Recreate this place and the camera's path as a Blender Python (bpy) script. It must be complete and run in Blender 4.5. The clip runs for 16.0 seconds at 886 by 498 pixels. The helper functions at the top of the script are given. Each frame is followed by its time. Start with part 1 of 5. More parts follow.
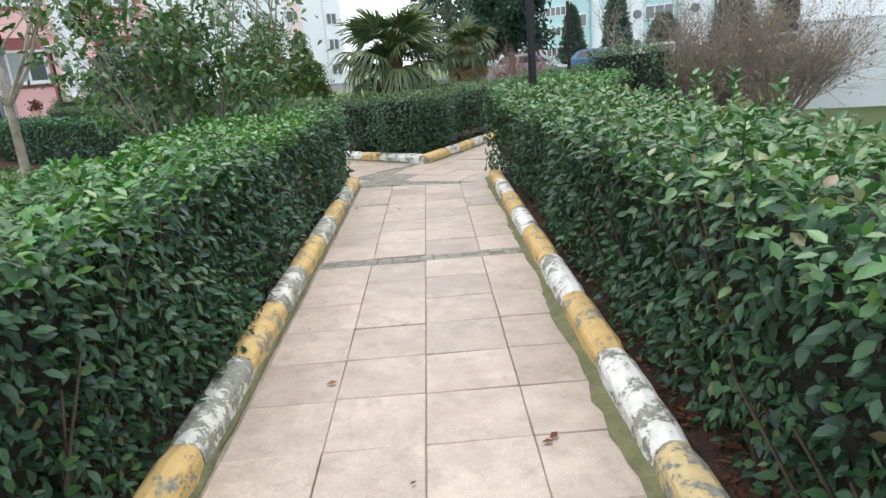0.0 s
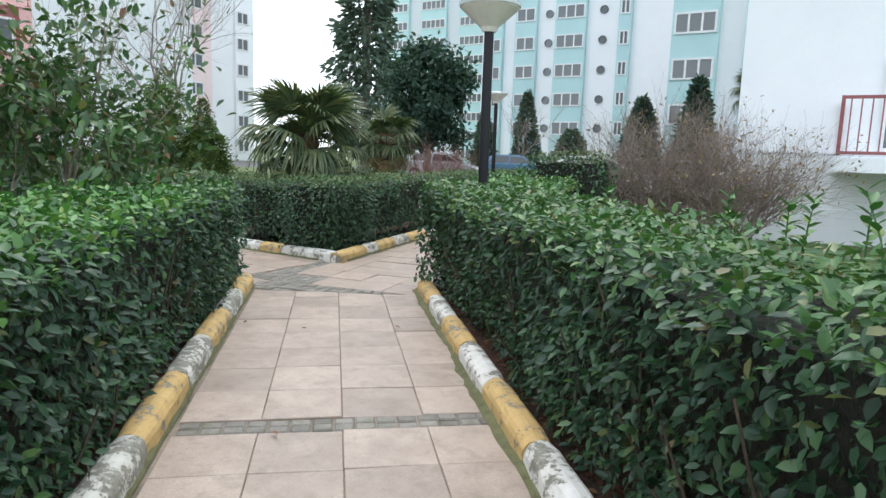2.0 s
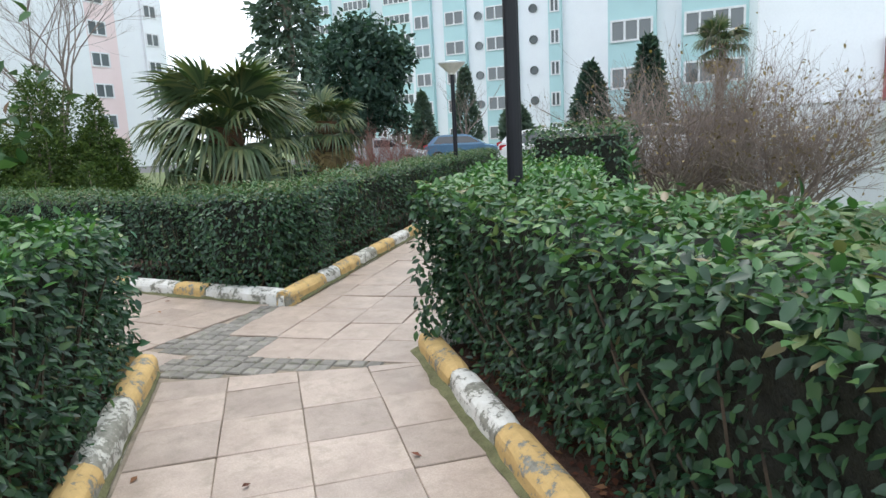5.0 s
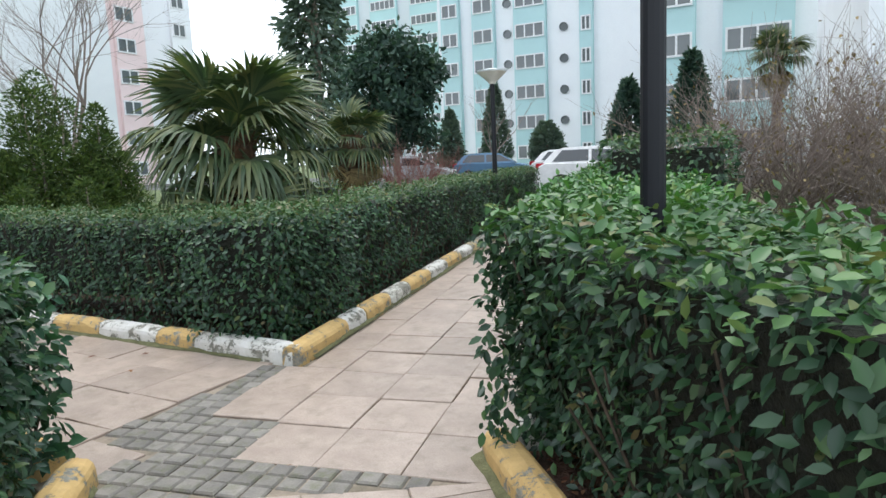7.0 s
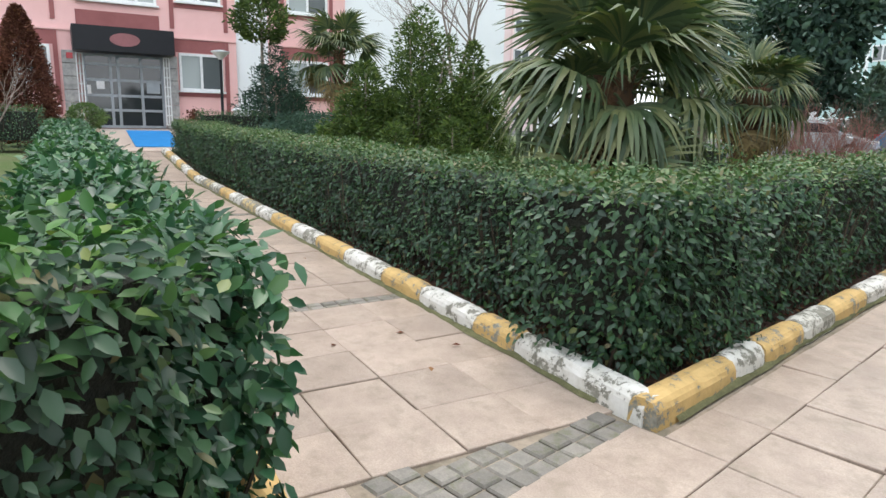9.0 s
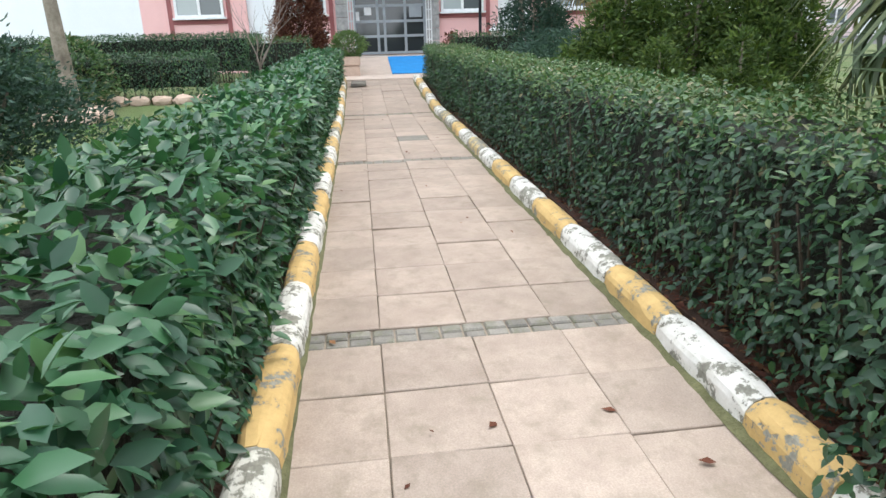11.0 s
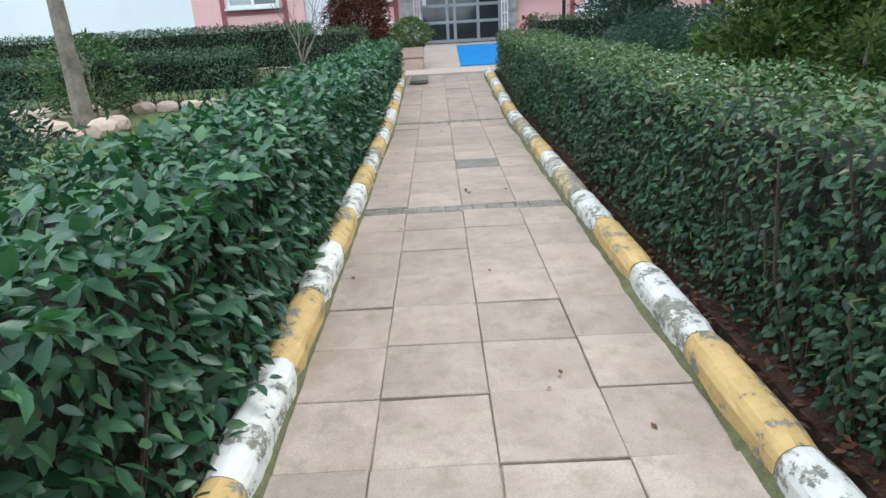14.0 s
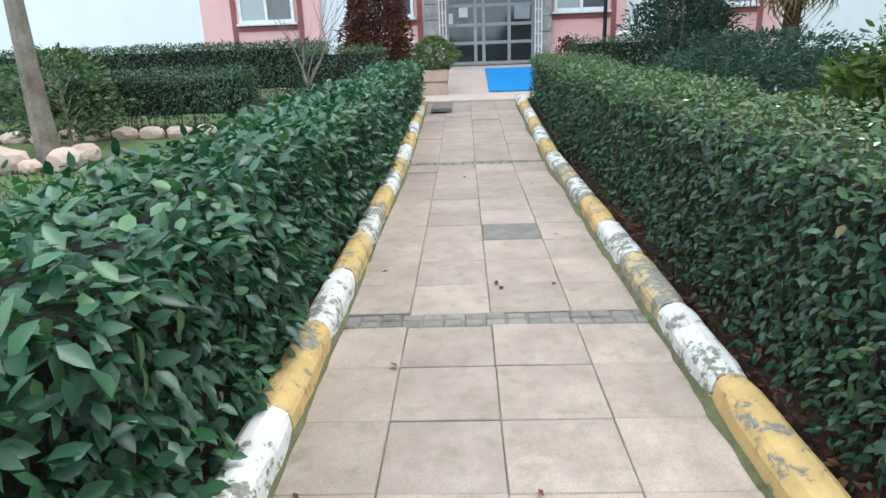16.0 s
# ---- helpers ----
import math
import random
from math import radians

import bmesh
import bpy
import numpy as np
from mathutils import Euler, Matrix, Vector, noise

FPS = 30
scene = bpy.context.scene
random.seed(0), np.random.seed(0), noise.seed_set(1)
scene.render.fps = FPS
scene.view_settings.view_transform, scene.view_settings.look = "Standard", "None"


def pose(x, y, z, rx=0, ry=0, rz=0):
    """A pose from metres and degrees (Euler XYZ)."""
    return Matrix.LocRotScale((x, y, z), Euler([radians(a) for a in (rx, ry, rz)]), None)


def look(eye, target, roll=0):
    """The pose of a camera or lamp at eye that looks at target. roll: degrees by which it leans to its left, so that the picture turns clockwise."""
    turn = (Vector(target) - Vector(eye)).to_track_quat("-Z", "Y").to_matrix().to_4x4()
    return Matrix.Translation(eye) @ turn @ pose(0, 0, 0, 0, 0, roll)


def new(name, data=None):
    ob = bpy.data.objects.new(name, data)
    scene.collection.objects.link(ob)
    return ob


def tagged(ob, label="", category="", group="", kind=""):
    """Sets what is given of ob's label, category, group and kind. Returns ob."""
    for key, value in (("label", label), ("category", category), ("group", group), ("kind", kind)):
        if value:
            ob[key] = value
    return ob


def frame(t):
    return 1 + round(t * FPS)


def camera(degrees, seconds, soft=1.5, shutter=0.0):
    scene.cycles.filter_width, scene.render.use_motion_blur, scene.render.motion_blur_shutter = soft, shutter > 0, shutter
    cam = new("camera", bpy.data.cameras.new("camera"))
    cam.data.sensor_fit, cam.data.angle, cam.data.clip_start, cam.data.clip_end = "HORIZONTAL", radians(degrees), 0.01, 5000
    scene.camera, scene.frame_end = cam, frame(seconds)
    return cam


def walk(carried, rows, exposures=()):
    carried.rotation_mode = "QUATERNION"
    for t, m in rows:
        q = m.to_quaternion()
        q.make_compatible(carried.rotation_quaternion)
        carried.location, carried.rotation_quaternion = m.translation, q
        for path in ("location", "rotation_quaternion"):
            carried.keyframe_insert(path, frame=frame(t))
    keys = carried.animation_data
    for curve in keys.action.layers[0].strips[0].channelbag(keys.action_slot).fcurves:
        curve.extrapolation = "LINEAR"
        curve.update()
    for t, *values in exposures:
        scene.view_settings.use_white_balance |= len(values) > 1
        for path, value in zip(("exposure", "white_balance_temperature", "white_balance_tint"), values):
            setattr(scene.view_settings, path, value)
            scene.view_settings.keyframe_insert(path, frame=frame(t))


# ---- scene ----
cam = camera(68.6, 16.0, soft=1.5)
# seconds, eye, a point ahead, roll
PATH = [
    (0, (-0.134, 0.029, 1.409), (-1.398, 1.478, 0.858), -4.7),
    (0.5, (-0.457, 0.314, 1.417), (-1.808, 1.727, 0.994), -1.7),
    (1, (-0.767, 0.556, 1.389), (-1.94, 2.127, 0.994), -1.4),
    (1.5, (-1.042, 0.839, 1.353), (-2.185, 2.437, 0.976), -3.0),
    (2, (-1.303, 1.1, 1.349), (-2.341, 2.786, 1.063), 1.9),
    (2.5, (-1.605, 1.36, 1.349), (-2.539, 3.08, 0.936), -1.1),
    (3, (-1.846, 1.697, 1.373), (-2.853, 3.387, 1.012), -1.7),
    (3.5, (-2.11, 2.05, 1.38), (-3.013, 3.789, 0.979), -0.9),
    (4, (-2.37, 2.33, 1.4), (-3.297, 4.056, 0.996), -2.7),
    (6.5, (-3.48, 3.667, 1.29), (-4.29, 5.483, 1.071), -2.9),
    (7, (-3.68, 3.974, 1.297), (-4.628, 5.713, 1.022), -2.5),
    (7.5, (-3.949, 4.267, 1.291), (-4.964, 5.954, 0.939), -1.4),
    (8, (-4.214, 4.555, 1.291), (-5.506, 6.037, 0.923), -1.9),
    (8.5, (-4.493, 4.817, 1.31), (-5.895, 6.212, 1.014), 1.6),
    (9, (-4.775, 5.052, 1.269), (-6.463, 6.047, 0.869), 1.5),
    (9.5, (-5.121, 5.435, 1.274), (-7.017, 5.847, 0.789), -1.2),
    (10, (-5.439, 5.665, 1.282), (-7.331, 6.008, 0.734), -1.8),
    (12.5, (-7.252, 6.107, 1.319), (-9.123, 5.985, 0.624), -3.5),
    (13, (-7.609, 6.177, 1.324), (-9.521, 5.934, 0.789), -7.7),
    (13.5, (-8.006, 6.212, 1.311), (-9.914, 6.089, 0.725), -3.0),
    (14, (-8.413, 6.196, 1.315), (-10.297, 6.183, 0.646), -3.3),
    (14.5, (-8.827, 6.203, 1.305), (-10.737, 6.11, 0.721), -0.2),
    (15, (-9.246, 6.194, 1.282), (-11.12, 6.16, 0.584), -0.4),
    (15.5, (-9.657, 6.187, 1.282), (-11.567, 6.185, 0.69), -1.7),
    (16, (-10.06, 6.219, 1.315), (-11.961, 6.142, 0.701), -2.2),
]


# seconds, stops, white balance
EXPOSURE = [(0.0, 1.02, 6250, 9), (1.5, 0.9, 6150, 9), (2.0, 0.78, 6150, 9), (4.0, 0.83, 6150, 9), (6.5, 0.85, 6150, 9), (7.0, 0.78, 6150, 9), (7.5, 0.9, 6200, 9), (8.0, 0.95, 6250, 10), (8.5, 0.9, 6350, 10), (9.0, 1.02, 6450, 10), (9.5, 1.13, 6350, 8), (10.0, 1.2, 6450, 10), (12.5, 1.1, 5950, 5), (13.5, 0.93, 5850, 5), (14.5, 1.0, 5850, 5), (15.0, 1.12, 5850, 5), (16.0, 1.1, 5850, 5)]


walk(cam, [(t, look(eye, ahead, roll)) for t, eye, ahead, roll in PATH], EXPOSURE)

# ---- light: overcast winter sky ----
world = bpy.data.worlds.new("sky")
scene.world = world
world.use_nodes = True
wn, wl = world.node_tree.nodes, world.node_tree.links
wn.clear()
sky = wn.new("ShaderNodeTexSky")
sky.sky_type = "NISHITA"
sky.sun_disc = False
sky.sun_elevation, sky.sun_rotation = radians(70), radians(-39)
sky.air_density, sky.dust_density, sky.ozone_density = 1.0, 6.0, 1.0
cloud = wn.new("ShaderNodeRGB")
cloud.outputs[0].default_value = (8.6, 9.0, 9.4, 1)
mix = wn.new("ShaderNodeMixRGB")
mix.inputs[0].default_value = 0.8
bg = wn.new("ShaderNodeBackground")
bg.inputs[1].default_value = 0.15
wo = wn.new("ShaderNodeOutputWorld")
wl.new(sky.outputs[0], mix.inputs[1])
wl.new(cloud.outputs[0], mix.inputs[2])
wl.new(mix.outputs[0], bg.inputs[0])
wl.new(bg.outputs[0], wo.inputs[0])

sun_data = bpy.data.lights.new("sun", "SUN")
sun_data.energy, sun_data.angle, sun_data.color = 0.8, radians(25), (1.0, 0.96, 0.9)
sun = new("sun", sun_data)
sun.matrix_basis = look((0, 0, 0), (0.2, -0.25, -0.9))


# ---- materials ----
def shader(name):
    m = bpy.data.materials.new(name)
    m.use_nodes = True
    n = m.node_tree.nodes
    return m, n, m.node_tree.links, n["Principled BSDF"]


def noise_node(n, l, scale, detail=4, rough=0.6, vec=None):
    t = n.new("ShaderNodeTexNoise")
    t.inputs["Scale"].default_value, t.inputs["Detail"].default_value, t.inputs["Roughness"].default_value = scale, detail, rough
    if vec is not None:
        l.new(vec, t.inputs["Vector"])
    return t


def ramp_node(n, l, src, stops):
    r = n.new("ShaderNodeValToRGB")
    e = r.color_ramp.elements
    while len(e) < len(stops):
        e.new(0.5)
    for el, (p, c) in zip(e, stops):
        el.position, el.color = p, (*c, 1)
    l.new(src, r.inputs[0])
    return r


def coords(n, l, per_object=False):
    """World-size coordinates; per_object shifts them by a random amount for each piece."""
    g = n.new("ShaderNodeNewGeometry")
    if not per_object:
        return g.outputs["Position"]
    oi = n.new("ShaderNodeObjectInfo")
    mul = n.new("ShaderNodeMath")
    mul.operation, mul.inputs[1].default_value = "MULTIPLY", 37.0
    l.new(oi.outputs["Random"], mul.inputs[0])
    add = n.new("ShaderNodeVectorMath")
    l.new(g.outputs["Position"], add.inputs[0])
    l.new(mul.outputs[0], add.inputs[1])
    return add.outputs[0]


def mixed(n, l, fac, a, b, kind="MIX"):
    x = n.new("ShaderNodeMixRGB")
    x.blend_type = kind
    for socket, v in zip(x.inputs, (fac, a, b)):
        if isinstance(v, (int, float)):
            socket.default_value = v
        elif isinstance(v, tuple):
            socket.default_value = (*v, 1)
        else:
            l.new(v, socket)
    return x.outputs[0]


def bump_node(n, l, height, strength, dist, b):
    k = n.new("ShaderNodeBump")
    k.inputs["Strength"].default_value, k.inputs["Distance"].default_value = strength, dist
    l.new(height, k.inputs["Height"])
    l.new(k.outputs[0], b.inputs["Normal"])


def surface(name, light, dark, big=1.5, fine=40, rough=0.8, bump=0.3, dist=0.004, per_object=False, stain=None, metal=0.0, vary=0.0, grainy=0.7):
    """A worn surface: two colours mixed by a large and a small noise, with fine relief and a darker stain."""
    m, n, l, b = shader(name)
    v = coords(n, l, per_object)
    a = noise_node(n, l, big, 5, 0.65, v)
    f = noise_node(n, l, fine, 3, 0.6, v)
    base = ramp_node(n, l, a.outputs[0], [(0.32, dark), (0.66, light)]).outputs[0]
    grain = ramp_node(n, l, f.outputs[0], [(0.25, (0.72, 0.72, 0.72)), (0.7, (1.08, 1.08, 1.08))]).outputs[0]
    col = mixed(n, l, grainy, base, grain, "MULTIPLY")
    if stain:
        s = noise_node(n, l, big * 2.3, 6, 0.7, v)
        col = mixed(n, l, ramp_node(n, l, s.outputs[0], [(0.5, (0, 0, 0)), (0.72, (0.8, 0.8, 0.8))]).outputs[0], col, stain)
    if vary:
        oi = n.new("ShaderNodeObjectInfo")
        tone = ramp_node(n, l, oi.outputs["Random"], [(0, (1 - vary,) * 3), (1, (1 + vary * 0.6,) * 3)]).outputs[0]
        col = mixed(n, l, 1.0, col, tone, "MULTIPLY")
    l.new(col, b.inputs["Base Color"])
    b.inputs["Roughness"].default_value, b.inputs["Metallic"].default_value = rough, metal
    bump_node(n, l, f.outputs[0], bump, dist, b)
    return m


def plain(name, col, rough=0.5, metal=0.0, spec=0.5):
    m, n, l, b = shader(name)
    v = coords(n, l)
    a = noise_node(n, l, 6, 4, 0.6, v)
    tone = ramp_node(n, l, a.outputs[0], [(0.3, (0.86, 0.86, 0.86)), (0.7, (1.05, 1.05, 1.05))]).outputs[0]
    l.new(mixed(n, l, 1.0, col, tone, "MULTIPLY"), b.inputs["Base Color"])
    b.inputs["Roughness"].default_value, b.inputs["Metallic"].default_value = rough, metal
    b.inputs["Specular IOR Level"].default_value = spec
    return m


def leafy(name, stops, rough=0.42, spec=0.5):
    """Leaves: each leaf takes its own tone; a little light passes through."""
    m, n, l, b = shader(name)
    g = n.new("ShaderNodeNewGeometry")
    c = ramp_node(n, l, g.outputs["Random Per Island"], stops).outputs[0]
    a = noise_node(n, l, 1.3, 3, 0.6, g.outputs["Position"])
    tone = ramp_node(n, l, a.outputs[0], [(0.3, (0.72, 0.75, 0.72)), (0.7, (1.15, 1.12, 1.1))]).outputs[0]
    col = mixed(n, l, 1.0, c, tone, "MULTIPLY")
    l.new(col, b.inputs["Base Color"])
    b.inputs["Roughness"].default_value, b.inputs["Specular IOR Level"].default_value = rough, spec
    tr = n.new("ShaderNodeBsdfTranslucent")
    l.new(mixed(n, l, 1.0, col, (1.0, 1.15, 0.5), "MULTIPLY"), tr.inputs[0])
    mx = n.new("ShaderNodeMixShader")
    mx.inputs[0].default_value = 0.22
    l.new(b.outputs[0], mx.inputs[1])
    l.new(tr.outputs[0], mx.inputs[2])
    l.new(mx.outputs[0], n["Material Output"].inputs[0])
    return m


def kerb_paint(name, paint, worn):
    """Flaking road paint over grey concrete; the flakes have shapes of their own."""
    m, n, l, b = shader(name)
    v = coords(n, l, True)
    big = noise_node(n, l, 7, 8, 0.72, v)
    small = noise_node(n, l, 34, 5, 0.65, v)
    both = n.new("ShaderNodeMath")
    both.operation = "ADD"
    l.new(big.outputs[0], both.inputs[0])
    half = n.new("ShaderNodeMath")
    half.operation, half.inputs[1].default_value = "MULTIPLY", 0.35
    l.new(small.outputs[0], half.inputs[0])
    l.new(half.outputs[0], both.inputs[1])
    mask = ramp_node(n, l, both.outputs[0], [(worn, (0, 0, 0)), (worn + 0.03, (1, 1, 1))]).outputs[0]
    conc = ramp_node(n, l, small.outputs[0], [(0.3, (0.16, 0.155, 0.125)), (0.7, (0.34, 0.33, 0.28))]).outputs[0]
    dirt = ramp_node(n, l, big.outputs[0], [(0.35, (0.72, 0.7, 0.64)), (0.65, (1, 1, 1))]).outputs[0]
    col = mixed(n, l, mask, conc, mixed(n, l, 1.0, paint, dirt, "MULTIPLY"))
    l.new(col, b.inputs["Base Color"])
    b.inputs["Roughness"].default_value = 0.75
    bump_node(n, l, mixed(n, l, 0.4, mask, small.outputs[0]), 0.6, 0.004, b)
    return m


def glassy(name, tint):
    m, n, l, b = shader(name)
    b.inputs["Base Color"].default_value = (*tint, 1)
    b.inputs["Roughness"].default_value, b.inputs["Specular IOR Level"].default_value = 0.06, 0.8
    return m


# top leaves lighter, side leaves darker: part painted skylight, part fresh or clipped growth
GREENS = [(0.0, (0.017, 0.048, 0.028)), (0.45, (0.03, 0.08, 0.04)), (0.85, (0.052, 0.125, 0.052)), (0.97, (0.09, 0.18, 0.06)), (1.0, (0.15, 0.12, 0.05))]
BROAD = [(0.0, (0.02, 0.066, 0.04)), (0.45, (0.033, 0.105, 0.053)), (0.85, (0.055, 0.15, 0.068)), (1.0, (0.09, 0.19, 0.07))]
FRESH_LIT = [(0.0, (0.028, 0.085, 0.026)), (0.5, (0.055, 0.16, 0.04)), (0.9, (0.1, 0.24, 0.05)), (1.0, (0.2, 0.24, 0.07))]
CLIPPED_LIT = [(0.0, (0.035, 0.085, 0.036)), (0.5, (0.075, 0.145, 0.055)), (0.8, (0.115, 0.175, 0.075)), (0.95, (0.17, 0.18, 0.1)), (1.0, (0.25, 0.2, 0.13))]
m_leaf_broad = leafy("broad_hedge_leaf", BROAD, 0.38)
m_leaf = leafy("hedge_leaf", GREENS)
m_leaf_fresh_lit = leafy("hedge_leaf_fresh_lit", FRESH_LIT)
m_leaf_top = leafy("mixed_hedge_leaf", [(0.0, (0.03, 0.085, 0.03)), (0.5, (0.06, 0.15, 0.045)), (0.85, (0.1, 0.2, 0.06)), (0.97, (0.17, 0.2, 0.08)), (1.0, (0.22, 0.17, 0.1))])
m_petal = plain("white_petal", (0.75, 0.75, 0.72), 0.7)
m_leaf_clip_lit = leafy("hedge_leaf_clipped_lit", CLIPPED_LIT, 0.55, 0.35)
m_twig = surface("twig_bark", (0.1, 0.075, 0.05), (0.03, 0.024, 0.018), 9, 60, 0.9)
m_bark = surface("grey_bark", (0.3, 0.26, 0.21), (0.13, 0.105, 0.08), 5, 45, 0.9, 0.8, 0.01)
# hedge core: the shade behind the leaves is put into this near-black
m_core_shade = surface("hedge_core_shade", (0.022, 0.025, 0.015), (0.008, 0.01, 0.007), 14, 60, 0.95, 1.0, 0.02)
m_slab = surface("paving_slab", (0.455, 0.37, 0.31), (0.335, 0.265, 0.218), 4.2, 150, 0.42, 0.4, 0.003, True, (0.24, 0.2, 0.15), 0.0, 0.15, 0.9)
m_joint = surface("joint_soil", (0.34, 0.28, 0.22), (0.13, 0.115, 0.08), 3, 40, 0.95, 0.8, 0.006)
m_cobble = surface("grey_cobble", (0.27, 0.25, 0.22), (0.16, 0.15, 0.135), 6, 120, 0.75, 0.5, 0.003, True, (0.12, 0.13, 0.06), 0.0, 0.22)
m_yellow = kerb_paint("yellow_kerb_paint", (0.64, 0.44, 0.18), 0.59)
m_yellow_old = kerb_paint("faded_yellow_kerb_paint", (0.58, 0.45, 0.23), 0.67)
m_white = kerb_paint("white_kerb_paint", (0.76, 0.75, 0.72), 0.615)
m_white_old = kerb_paint("worn_white_kerb_paint", (0.66, 0.65, 0.6), 0.675)
m_soil = surface("leaf_litter_soil", (0.11, 0.05, 0.03), (0.035, 0.022, 0.014), 9, 70, 0.95, 1.0, 0.02)
m_lawn = surface("winter_lawn", (0.09, 0.15, 0.042), (0.135, 0.145, 0.065), 1.2, 60, 0.95, 1.0, 0.02)
m_pink = surface("pink_render", (0.8, 0.49, 0.48), (0.75, 0.44, 0.43), 0.9, 50, 0.8, 0.2, grainy=0.12)
m_maroon = surface("maroon_trim", (0.3, 0.1, 0.1), (0.24, 0.075, 0.075), 1.5, 50, 0.7, grainy=0.12)
m_wall_white = surface("white_render", (0.81, 0.84, 0.86), (0.75, 0.78, 0.81), 0.5, 40, 0.8, 0.2, grainy=0.12)
# teal of the distant blocks, lightened to include the haze
m_teal = surface("hazed_teal_render", (0.46, 0.66, 0.67), (0.42, 0.61, 0.63), 0.3, 20, 0.8, grainy=0.12)
m_far_white = surface("pale_render", (0.83, 0.85, 0.87), (0.78, 0.8, 0.83), 0.2, 10, 0.8, grainy=0.12)
m_grey_wall = surface("grey_render", (0.64, 0.68, 0.71), (0.6, 0.64, 0.67), 0.2, 10, 0.8, grainy=0.12)
# pink of the distant tower, washed out by haze mixed into its colour
m_far_pink = surface("hazed_pink_render", (0.8, 0.66, 0.65), (0.76, 0.61, 0.6), 0.3, 10, 0.8, grainy=0.12)
m_pvc = plain("white_window_frame", (0.75, 0.76, 0.77), 0.35)
m_pane = glassy("window_glass", (0.1, 0.115, 0.12))
m_curtain = glassy("curtained_glass", (0.34, 0.38, 0.38))
m_black = plain("black_paint", (0.008, 0.009, 0.013), 0.45, 0, 0.3)
m_alu = plain("grey_aluminium", (0.3, 0.33, 0.36), 0.4, 0.3)
m_stone = surface("grey_stone_cladding", (0.42, 0.41, 0.4), (0.22, 0.22, 0.22), 7, 60, 0.7, 0.5)
m_mat = surface("blue_carpet", (0.015, 0.24, 0.6), (0.012, 0.2, 0.52), 5, 150, 0.95, 0.6)
m_stair = surface("cream_step_stone", (0.6, 0.5, 0.43), (0.5, 0.41, 0.35), 3, 80, 0.55, 0.2)
m_road = surface("asphalt", (0.09, 0.09, 0.09), (0.05, 0.05, 0.052), 1, 80, 0.85)
m_car_white = plain("white_car_paint", (0.8, 0.8, 0.8), 0.18, 0, 0.6)
m_car_blue = plain("blue_car_paint", (0.1, 0.2, 0.32), 0.2)
m_car_silver = plain("silver_car_paint", (0.5, 0.52, 0.54), 0.25, 0.4)
m_car_glass = glassy("car_glass", (0.03, 0.035, 0.04))
m_tyre = plain("tyre_rubber", (0.02, 0.02, 0.02), 0.8)
m_rim = plain("alloy_rim", (0.5, 0.5, 0.52), 0.3, 0.8)
m_red = plain("red_lens", (0.4, 0.02, 0.03), 0.2)
m_palm = leafy("palm_frond", [(0, (0.035, 0.065, 0.03)), (0.6, (0.075, 0.115, 0.05)), (1, (0.16, 0.17, 0.07))], 0.5)
m_palm_dry = leafy("dry_palm_frond", [(0, (0.12, 0.08, 0.03)), (1, (0.3, 0.22, 0.1))], 0.7)
m_fibre = surface("palm_fibre", (0.16, 0.08, 0.035), (0.05, 0.03, 0.018), 14, 90, 0.95, 1.0, 0.03)
m_needle = leafy("conifer_spray", [(0, (0.035, 0.065, 0.018)), (0.6, (0.07, 0.12, 0.027)), (1, (0.13, 0.175, 0.042))], 0.6, 0.3)
m_needle_dark = leafy("dark_conifer_spray", [(0, (0.01, 0.03, 0.022)), (0.6, (0.018, 0.05, 0.035)), (1, (0.035, 0.07, 0.045))], 0.65, 0.3)
m_needle_brown = leafy("dried_conifer_spray", [(0, (0.08, 0.03, 0.025)), (0.6, (0.14, 0.055, 0.04)), (1, (0.2, 0.09, 0.06))], 0.8, 0.2)
# needles for far trees, paled so that the colour carries the haze
m_needle_hazed = leafy("hazy_conifer_spray", [(0, (0.07, 0.11, 0.09)), (1, (0.13, 0.18, 0.14))], 0.8, 0.2)
m_tree_leaf = leafy("glossy_tree_leaf", [(0, (0.03, 0.075, 0.03)), (0.5, (0.055, 0.13, 0.04)), (0.92, (0.11, 0.19, 0.06)), (1, (0.2, 0.1, 0.06))])
m_box = leafy("round_bush_leaf", [(0, (0.05, 0.1, 0.03)), (1, (0.13, 0.2, 0.06))], 0.6)
m_red_twig = surface("reddish_twig", (0.28, 0.13, 0.11), (0.15, 0.07, 0.06), 6, 40, 0.9)
m_grey_twig = surface("grey_brown_twig", (0.3, 0.245, 0.21), (0.16, 0.125, 0.11), 6, 40, 0.9)
m_terracotta = surface("pale_planter_stone", (0.6, 0.45, 0.36), (0.48, 0.35, 0.28), 4, 70, 0.8)
m_moss = surface("moss", (0.17, 0.17, 0.08), (0.1, 0.1, 0.045), 12, 90, 0.95, 1.0, 0.01)
m_litter = leafy("fallen_leaf", [(0, (0.09, 0.035, 0.025)), (0.5, (0.16, 0.06, 0.04)), (1, (0.28, 0.15, 0.08))], 0.8, 0.2)
m_needle_mid = leafy("blue_green_conifer_spray", [(0, (0.025, 0.055, 0.045)), (0.6, (0.045, 0.09, 0.07)), (1, (0.08, 0.13, 0.1))], 0.7, 0.3)
m_lamp_glass = plain("opal_lamp_shade", (0.72, 0.7, 0.66), 0.3)


# ---- mesh helpers ----
def empty(name, label="", category="", group="", kind="", at=(0, 0, 0)):
    ob = new(name)
    ob.location = at
    ob.empty_display_size = 0.1
    return tagged(ob, label, category, group, kind)


